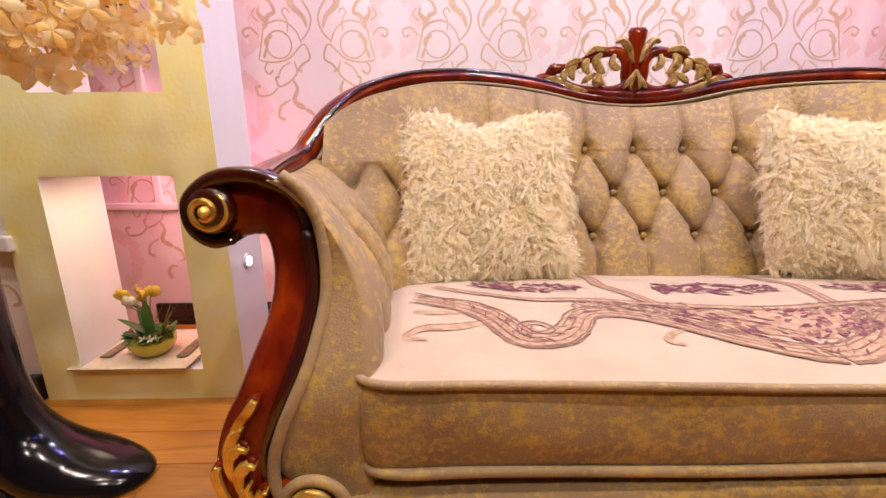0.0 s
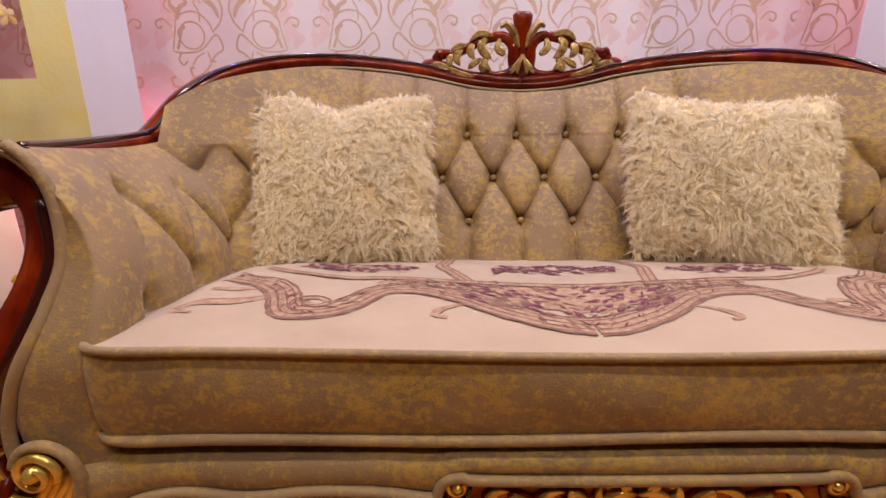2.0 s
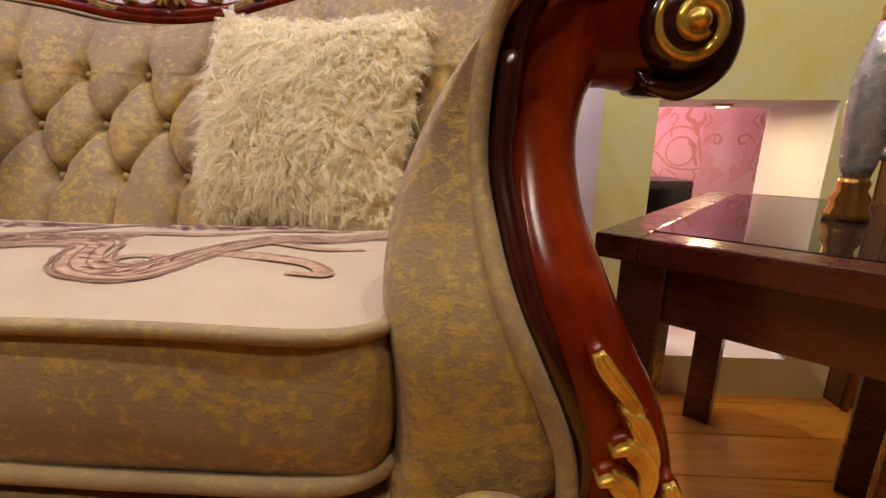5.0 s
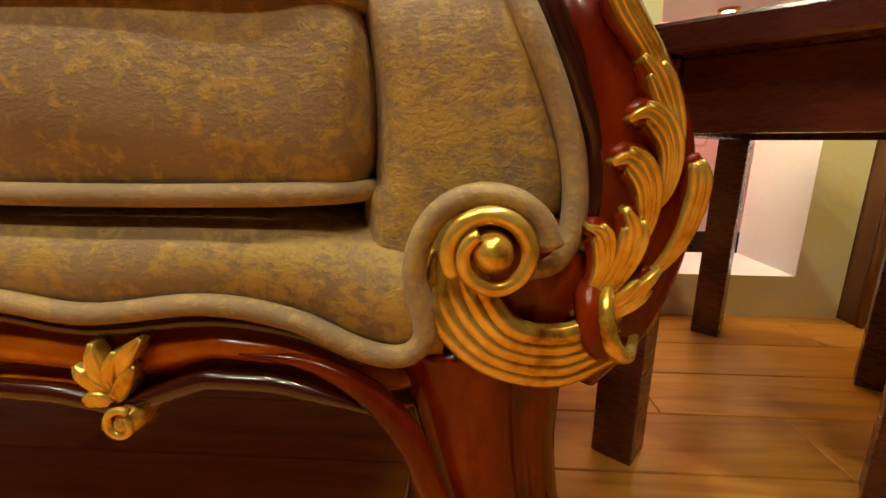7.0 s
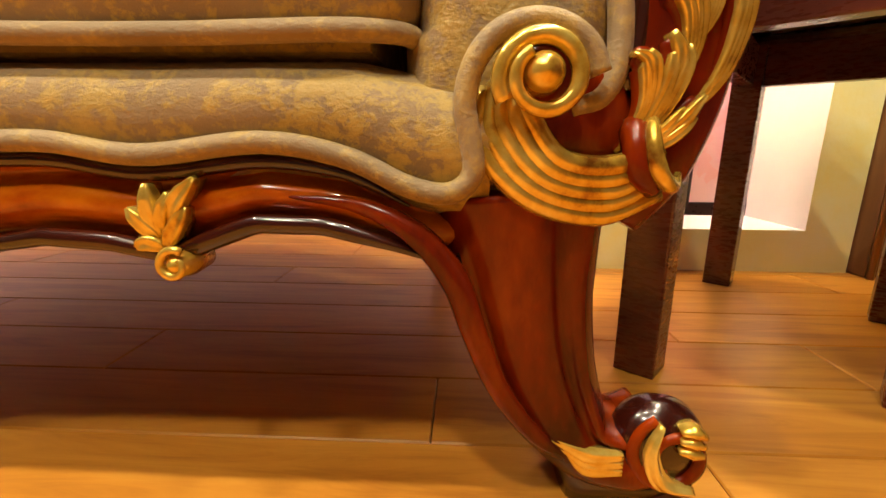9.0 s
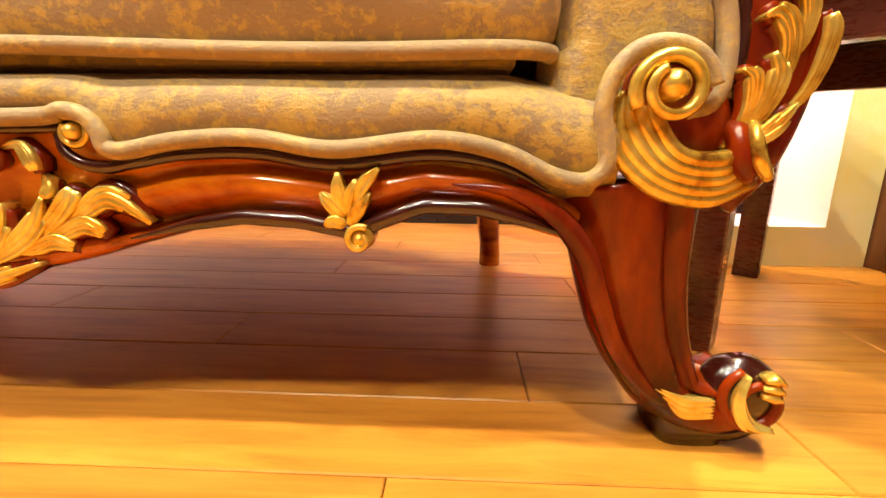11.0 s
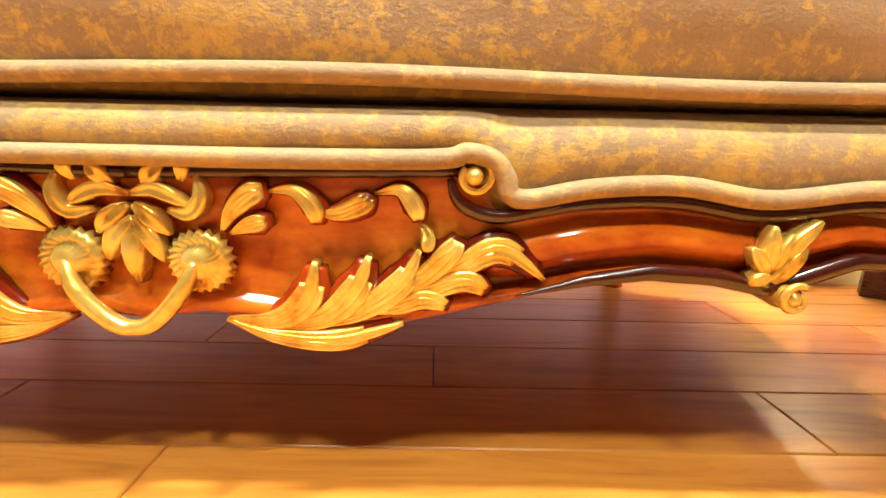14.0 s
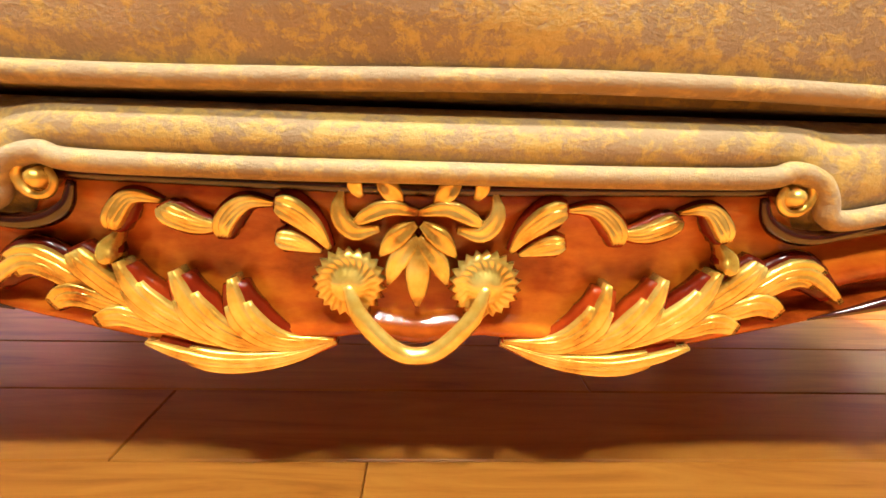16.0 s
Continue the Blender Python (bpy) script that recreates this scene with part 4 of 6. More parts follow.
def apron():
    xs = np.concatenate([np.linspace(-0.752, 0.752, 241)])
    along = np.abs(xs - panel_shift(xs))
    top = np.interp(along, *zip(*TOP))
    bot = np.interp(along, *zip(*BOT))
    vs = np.array([0.0, 0.04, 0.09, 0.14, 0.17, 0.22, 0.32, 0.45, 0.58, 0.70, 0.76, 0.80, 0.86, 0.93, 1.0])
    side = np.array([0.012, -0.008, -0.014, -0.010, 0.004, 0.008, -0.004, -0.012, -0.013, -0.006, 0.004, 0.008, 0.004, 0.0, 0.004])
    mid = np.array([0.010, -0.006, -0.010, -0.008, -0.002, 0.002, 0.004, 0.006, 0.006, 0.004, 0.002, -0.002, -0.004, -0.002, 0.004])
    rings = []
    for x, t, b in zip(xs, top, bot):
        f = np.clip((abs(x) - 0.24) / 0.12, 0, 1)
        f = f * f * (3 - 2 * f)
        off = mid * (1 - f) + side * f + 0.030 * np.clip((abs(x) - 0.69) / 0.06, 0, 1) ** 1.3
        ring = [(CX + x, FY + 0.008 + o, b + (t - b) * v) for o, v in zip(off, vs)]
        ring += [(CX + x, FY + 0.06, t), (CX + x, FY + 0.055, b + 0.01), (CX + x, FY + 0.03, b)]
        rings.append(ring)
    rail = mesh_ob("seat_rail", *loft(rings), WOOD, sofa, "shaped mahogany front rail with gilt acanthus carving")
    for sg in (-1, 1):
        tube("lower_bead", [(CX + sg * x + panel_shift(sg * x), FY - 0.006, np.interp(x, *zip(*BOT)) + 0.008) for x in np.linspace(0.30, 0.722, 40)], [0.0008, 0.006, 0.0075, 0.0075, 0.0075, 0.007, 0.002], DARK, rail, n=60, k=8)
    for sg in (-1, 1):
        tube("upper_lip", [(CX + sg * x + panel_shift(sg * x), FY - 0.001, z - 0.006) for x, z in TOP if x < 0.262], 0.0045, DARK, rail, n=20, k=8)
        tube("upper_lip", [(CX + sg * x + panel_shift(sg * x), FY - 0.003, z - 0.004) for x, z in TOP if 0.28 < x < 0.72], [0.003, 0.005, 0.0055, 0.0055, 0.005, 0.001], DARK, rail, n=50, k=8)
    return rail


rail = apron()


def seat_base():
    """Upholstered band under the loose cushion with its welt along the carved rail."""
    xs = np.linspace(-0.755, 0.755, 150)
    rows = []
    for x in xs:
        t = np.interp(abs(x - panel_shift(x)), *zip(*TOP)) + 0.004
        f = np.clip((abs(x) - 0.66) / 0.09, 0, 1)
        hi = 0.352 - 0.018 * f
        rows.append([(CX + x, FY + 0.006, t - 0.006), (CX + x, FY - 0.006, t + (hi - t) * 0.25), (CX + x, FY - 0.009, t + (hi - t) * 0.55), (CX + x, FY + 0.002, t + (hi - t) * 0.85), (CX + x, FY + 0.03, hi), (CX + x, FY + 0.4, hi), (CX + x, FY + 0.62, 0.33), (CX + x, FY + 0.62, 0.23), (CX + x, FY + 0.05, 0.235)])
    mesh_ob("seat_base", *loft(rows), SUEDE, sofa)
    half = [(0.0, 0.309), (0.12, 0.309), (0.235, 0.311), (0.258, 0.316), (0.278, 0.311), (0.288, 0.298), (0.292, 0.286), (0.308, 0.283), (0.36, 0.292), (0.436, 0.295), (0.514, 0.286), (0.597, 0.295), (0.655, 0.286), (0.70, 0.266), (0.728, 0.262), (0.743, 0.275), (0.741, 0.298), (0.737, 0.318), (0.740, 0.338), (0.749, 0.355), (0.763, 0.366), (0.781, 0.370), (0.800, 0.366), (0.815, 0.354), (0.822, 0.338)]
    pts = [(CX - x + panel_shift(-x), FY - 0.008, z) for x, z in reversed(half[1:])] + [(CX + x + panel_shift(x), FY - 0.008, z) for x, z in half]
    tube("welt", pts, 0.0078, WELT, sofa, n=260, k=10)


seat_base()


def apron_carving(sx, parent):
    Y = FY + 0.004
    # The left side is drawn in to match the closing camera view.
    reach = 1.055 if sx > 0 else 0.995
    blades = [  # swept acanthus fronds from the rosette outwards
        ([(0.072, 0.180), (0.11, 0.180), (0.135, 0.200), (0.143, 0.235)], 0.013, 3), ([(0.085, 0.176), (0.14, 0.180), (0.17, 0.205), (0.184, 0.240)], 0.013, 3),
        ([(0.11, 0.172), (0.165, 0.185), (0.205, 0.212), (0.222, 0.245)], 0.012, 3), ([(0.175, 0.190), (0.215, 0.212), (0.24, 0.235), (0.252, 0.255)], 0.011, 2),
        ([(0.20, 0.205), (0.245, 0.222), (0.28, 0.240), (0.318, 0.212)], 0.012, 3), ([(0.185, 0.198), (0.225, 0.205), (0.255, 0.215), (0.278, 0.200)], 0.010, 2),
        ([(0.165, 0.188), (0.20, 0.192), (0.225, 0.200), (0.250, 0.190)], 0.009, 2), ([(0.07, 0.178), (0.11, 0.166), (0.16, 0.165), (0.215, 0.182)], 0.010, 3),
        ([(0.072, 0.252), (0.082, 0.268), (0.098, 0.282), (0.112, 0.286)], 0.010, 2), ([(0.078, 0.250), (0.095, 0.258), (0.112, 0.262)], 0.008, 2),
        ([(0.108, 0.284), (0.128, 0.285), (0.142, 0.272), (0.145, 0.254)], 0.008, 2), ([(0.143, 0.268), (0.160, 0.268), (0.178, 0.276), (0.186, 0.286)], 0.009, 2),
        ([(0.186, 0.284), (0.205, 0.287), (0.216, 0.274), (0.220, 0.258)], 0.008, 2), ([(0.219, 0.262), (0.226, 0.25), (0.224, 0.238)], 0.005, 1),
    ]
    for pts, w, fl in blades:
        frond("leaf", [((x - 0.008) * reach, z + 0.03 * max(0, x - 0.2)) for x, z in pts], w * 1.16, Y, parent, sx, CX + 0.024, fl, 0.014, 0.006)
    # rosette with a beaded rim
    rx, rz = 0.050, 0.227
    cx = CX + 0.024 + sx * rx
    rings = []
    for r, d in ((0.003, 0.017), (0.010, 0.016), (0.0145, 0.008), (0.021, 0.012), (0.0255, 0.004), (0.023, -0.004)):
        rings.append([(cx + r * (1 + (0.10 if j % 2 else -0.07) * (r > 0.013)) * math.cos(a), Y - d, rz + r * (1 + (0.10 if j % 2 else -0.07) * (r > 0.013)) * math.sin(a)) for j, a in enumerate(np.linspace(0, math.tau, 44, endpoint=False))])
    mesh_ob("rosette", *loft(rings), GOLD, parent)
    # small scroll at the step of the rail
    bx, bz = CX + 0.024 + sx * (0.264 if sx > 0 else 0.250), 0.299
    disc_y("bud", bx, FY + 0.002, bz, [(0.001, 0.018), (0.005, 0.016), (0.008, 0.010), (0.0088, 0.002), (0.008, -0.006)], GOLD, parent, 18)
    tube("bud_scroll", [(bx + x * sx, FY - 0.008, bz + z) for x, z in spiral(0, 0, 0.009, 0.014, 2.4, 0.75, 24)], [0.0025, 0.0035, 0.0035], GOLD, parent, n=30, k=6)
    # This dark tube paints the shade beneath the bud scroll.
    tube("bud_painted_shade", [(bx + sx * x, FY - 0.004, bz + z) for x, z in ((-0.018, -0.002), (-0.012, -0.018), (0.004, -0.028), (0.03, -0.030), (0.07, -0.020))], [0.003, 0.006, 0.006, 0.004], DARK, parent, n=24, k=6)
    # knot of five leaflets on the moulding
    kx, kz = 0.527, 0.217
    knot = thing_part("leaf_knot", parent)
    for pts, w in (([(-0.005, 0.012), (-0.009, 0.030), (-0.009, 0.050)], 0.0066), ([(0.0, 0.016), (0.010, 0.036), (0.026, 0.054)], 0.007), ([(-0.002, 0.004), (0.008, 0.018), (0.018, 0.034)], 0.0066),
                   ([(-0.006, 0.010), (-0.016, 0.022), (-0.024, 0.033)], 0.006), ([(-0.003, 0.003), (-0.013, 0.008), (-0.022, 0.004)], 0.0066), ([(-0.003, 0.014), (0.000, 0.028), (0.006, 0.044)], 0.0055)):
        lobe("leaflet", [(kx + x, kz + z) for x, z in pts], [w * 0.5, w * 0.95, w, w * 0.85, w * 0.3], 0.014, FY - 0.004, GOLD, knot, sx, CX, n=14, k=11, flutes=1, lean=0.005)
    disc_y("knot_ball", CX + sx * (kx + 0.010), FY - 0.006, kz - 0.006, [(0.001, 0.020), (0.005, 0.017), (0.0095, 0.011), (0.0115, 0.0), (0.010, -0.02)], GOLD, knot, 18)
    tube("knot_curl", [(CX + sx * (kx + 0.010 + x), FY - 0.022, kz - 0.006 + z) for x, z in spiral(0, 0, 0.012, 0.005, 1.0, 1.0, 20)], [0.003, 0.0035, 0.002], GOLD, knot, n=24, k=6)


carve = thing_part("carved_ornament", rail)
for s in (-1, 1):
    apron_carving(s, carve)
MX = CX + 0.024
for pts, w in (([(0, 0.262), (0, 0.235), (0, 0.208)], 0.010), ([(0, 0.262), (0.014, 0.246), (0.022, 0.226)], 0.008), ([(0, 0.262), (-0.014, 0.246), (-0.022, 0.226)], 0.008),
               ([(0.002, 0.272), (0.016, 0.262), (0.028, 0.248)], 0.008), ([(-0.002, 0.272), (-0.016, 0.262), (-0.028, 0.248)], 0.008),
               ([(0, 0.280), (0.02, 0.284), (0.036, 0.278), (0.048, 0.270)], 0.007), ([(0, 0.280), (-0.02, 0.284), (-0.036, 0.278), (-0.048, 0.270)], 0.007),
               ([(0.028, 0.268), (0.046, 0.266), (0.056, 0.280), (0.052, 0.300)], 0.007), ([(-0.028, 0.268), (-0.046, 0.266), (-0.056, 0.280), (-0.052, 0.300)], 0.007),
               ([(0.012, 0.286), (0.02, 0.296), (0.03, 0.304)], 0.008), ([(-0.012, 0.286), (-0.02, 0.296), (-0.03, 0.304)], 0.008), ([(0.04, 0.29), (0.044, 0.300), (0.042, 0.308)], 0.006), ([(-0.04, 0.29), (-0.044, 0.300), (-0.042, 0.308)], 0.006)):
    v, f = lobe_data([(MX + x, z) for x, z in pts], [w * 0.4, w * 0.85, w, w * 0.75, w * 0.12], 0.015, FY + 0.004, n=14, k=11, flutes=1, lean=0.003)
    mesh_ob("leaf", v, f, GOLD, carve)
tube("swag", [(MX - 0.050, FY - 0.010, 0.228), (MX - 0.040, FY - 0.016, 0.206), (MX - 0.018, FY - 0.016, 0.182), (MX, FY - 0.016, 0.176), (MX + 0.018, FY - 0.016, 0.182), (MX + 0.040, FY - 0.016, 0.206), (MX + 0.050, FY - 0.010, 0.228)], [0.004, 0.007, 0.0072, 0.0065, 0.0072, 0.007, 0.004], GOLD, carve, n=44, k=10)


def crest():
    """Pierced carved crest on the top rail."""
    c = thing_part("crest", sofa)
    Y = 1.872

    def bar(name, pts, r, mat, n=26):
        for sg in (-1, 1):
            tube(name, [(CX + sg * x, Y + dy, z) for x, z, dy in pts], r, mat, c, n=n, k=8)

    for sg in (-1, 1):
        tube("sweep", [(CX + sg * x, Y, z) for x, z in ((0.0, 0.925), (0.10, 0.932), (0.18, 0.945), (0.245, 0.972), (0.285, 0.978), (0.308, 0.962), (0.315, 0.945))], [0.018, 0.020, 0.017, 0.016, 0.015, 0.013, 0.010], DEEP_WOOD, c, n=40, k=10)
        disc_y("sweep_scroll", CX + sg * 0.298, Y, 0.960, [(0.001, 0.024), (0.008, 0.022), (0.014, 0.014), (0.016, 0.0), (0.012, -0.014)], CREST_GOLD, c, 16)
        tube("arch", [(CX + sg * x, Y, z) for x, z in ((0.020, 0.945), (0.030, 0.985), (0.030, 1.025), (0.055, 1.052), (0.10, 1.050), (0.15, 1.030), (0.20, 1.008), (0.24, 1.005), (0.262, 0.995), (0.262, 0.975))], [0.014, 0.013, 0.015, 0.016, 0.014, 0.013, 0.013, 0.015, 0.014, 0.010], DEEP_WOOD, c, n=50, k=10)
        tube("loop", [(CX + sg * x, Y - 0.004, z) for x, z in ((0.026, 1.03), (0.022, 0.99), (0.035, 0.955), (0.075, 0.942), (0.11, 0.952), (0.125, 0.97))], [0.012, 0.012, 0.012, 0.013, 0.011, 0.006], DEEP_WOOD, c, n=30, k=8)
        for pts, w in (([(0.07, 1.045), (0.075, 1.02), (0.06, 1.005), (0.052, 1.012)], 0.010), ([(0.11, 1.048), (0.125, 1.025), (0.11, 1.0), (0.095, 0.99)], 0.012), ([(0.15, 1.032), (0.158, 1.01), (0.145, 0.988)], 0.011),
                       ([(0.185, 1.018), (0.20, 0.995), (0.19, 0.97)], 0.011), ([(0.205, 1.005), (0.222, 0.985), (0.215, 0.962)], 0.010), ([(0.105, 1.0), (0.115, 0.975), (0.095, 0.955)], 0.010), ([(0.125, 0.99), (0.15, 0.975), (0.165, 0.96)], 0.009),
                       ([(0.29, 0.965), (0.25, 0.972), (0.215, 0.955)], 0.010), ([(0.25, 0.965), (0.21, 0.955), (0.175, 0.942)], 0.009), ([(0.21, 0.955), (0.18, 0.945), (0.145, 0.938)], 0.008), ([(0.09, 1.055), (0.13, 1.06), (0.16, 1.04)], 0.009), ([(0.17, 1.03), (0.20, 1.022), (0.22, 1.004)], 0.009)):
            lobe("leaf", pts, [w * 0.5, w * 1.1, w * 1.15, w * 0.9, w * 0.15], 0.014, Y - 0.008, CREST_GOLD, c, sg, CX, n=14, k=9, flutes=1, lean=0.006)
        disc_y("flower", CX + sg * 0.118, Y - 0.006, 0.966, [(0.001, 0.016), (0.005, 0.016), (0.007, 0.011), (0.013, 0.014), (0.016, 0.006), (0.013, -0.006)], CREST_GOLD, c, 16)
        disc_y("cusp", CX + sg * 0.253, Y - 0.002, 1.006, [(0.001, 0.018), (0.008, 0.016), (0.014, 0.008), (0.015, -0.006), (0.010, -0.014)], DEEP_WOOD, c, 16)
        lobe("plume", [(0.010, 1.02), (0.026, 1.06), (0.048, 1.085), (0.066, 1.078)], [0.007, 0.012, 0.011, 0.004], 0.014, Y - 0.004, CREST_GOLD, c, sg, CX, n=18, k=11, flutes=2, lean=0.006)
        lobe("leaf", [(0.006, 0.99), (0.022, 0.965), (0.036, 0.946)], [0.004, 0.009, 0.004], 0.012, Y - 0.010, CREST_GOLD, c, sg, CX, n=12, flutes=1)
        lobe("leaf", [(0.0, 1.0), (0.012, 0.972), (0.014, 0.945)], [0.004, 0.008, 0.004], 0.014, Y - 0.010, CREST_GOLD, c, sg, CX, n=12, flutes=1)
    rings = []
    for z, w, d in ((0.92, 0.03, 0.016), (0.97, 0.016, 0.014), (1.02, 0.013, 0.013), (1.06, 0.018, 0.014), (1.09, 0.026, 0.017), (1.112, 0.029, 0.018), (1.120, 0.022, 0.013)):
        rings.append([(CX + w * math.cos(a) * (1 + 0.06 * math.cos(6 * a)), Y - d * math.sin(a), z) for a in np.linspace(0, math.tau, 24, endpoint=False)])
    mesh_ob("finial", *loft(rings), DEEP_WOOD, c)


crest()


# ---- loose seat cushion with woven tapestry top ----
def seat_z(x, y):
    f = np.clip((y - 0.93) / 0.68, 0, 1)
    edge = np.clip(np.minimum((0.725 - np.abs(x)) / 0.10, (y - 0.93) / 0.10), 0, 1)
    return 0.491 - 0.010 * x - 0.063 * f ** 1.1 + 0.026 * np.sin(math.pi * np.clip(f, 0, 1)) * np.sin(edge * math.pi / 2) - 0.004 * np.cos(x * 5.5) + 0.0025 * np.sin(x * 31 + y * 9) * np.clip(edge, 0.15, 1) * np.exp(-((np.abs(x) - 0.55) / 0.2) ** 2) + 0.0016 * np.sin(24 * (x + 0.9 * y) + 3 * np.sin(7 * y)) * np.sin(edge * math.pi / 2) * np.clip((1.25 - y) / 0.3, 0, 1)


def cushion():
    c = thing("seat_cushion", "thick loose seat cushion with cream floral tapestry top and suede sides", "cushion")
    nx, ny = 120, 60
    xs, ys = np.linspace(-0.712, 0.712, nx), np.linspace(0.938, 1.60, ny)
    X, Y = np.meshgrid(xs, ys, indexing="ij")
    corner = np.clip((np.abs(X) - 0.655) / 0.057, 0, 1) ** 2 * np.clip((1.0 - Y) / 0.062, 0, 1)
    X, Y = X * (1 - 0.010 * corner), Y + 0.012 * corner
    Z = seat_z(X, Y)
    raw_ob("tapestry_top", np.stack([X + CX - 0.010, Y, Z], -1).reshape(-1, 3).tolist(), [f[::-1] for f in grid_faces(nx, ny)], TAPESTRY, c)
    # boxing: one band round the sides and the rounded front corners
    loop = [(-0.708, y, -1, 0) for y in np.linspace(1.6, 0.98, 24)]
    loop += [(-0.683 - 0.025 * math.cos(a), 0.963 - 0.025 * math.sin(a), -math.cos(a), -math.sin(a)) for a in np.linspace(0.1, 1.5, 8)]
    loop += [(x, 0.937, 0, -1) for x in np.linspace(-0.68, 0.68, 110)]
    loop += [(0.683 + 0.025 * math.sin(a), 0.963 - 0.025 * math.cos(a), math.sin(a), -math.cos(a)) for a in np.linspace(0.07, 1.47, 8)]
    loop += [(0.708, y, 1, 0) for y in np.linspace(0.98, 1.6, 24)]
    rows = []
    for x, y, nx_, ny_ in loop:
        zt = float(seat_z(np.array(x), np.array(max(y, 0.938)))) - 0.002
        rows.append([(CX - 0.010 + x + nx_ * b, y + ny_ * b, 0.372 + (zt - 0.372) * v) for v in np.linspace(0, 1, 12) for b in [0.010 * math.sin(math.pi * v) ** 0.7 + 0.0025 * math.sin(x * 13 + 3 * v) * math.sin(math.pi * v)]])
    raw_ob("boxing", [p for r in rows for p in r], [f[::-1] for f in grid_faces(len(rows), 12)], SUEDE, c)
    box_ob("cushion_core", (CX - 0.70, 0.96, 0.358), (CX + 0.67, 1.58, 0.41), SUEDE, c, 0.006)
    top = [(-0.70, 1.55)] + [(-0.712, y) for y in (1.3, 1.1, 0.98)] + [(-0.703, 0.948)] + [(x, 0.932) for x in np.linspace(-0.66, 0.66, 14)] + [(0.703, 0.948)] + [(0.712, y) for y in (0.98, 1.1, 1.3)] + [(0.70, 1.55)]
    tube("piping", [(CX - 0.010 + x, y, float(seat_z(np.array(x), np.array(max(y, 0.938)))) + 0.001) for x, y in top], 0.0062, WELT, c, n=220, k=8)
    tube("piping", [(CX - 0.010 + x, y, 0.368 + 0.003 * math.sin(x * 9)) for x, y in top[3:-3]], 0.0078, WELT, c, n=200, k=8)
    return c


seat_cushion = cushion()


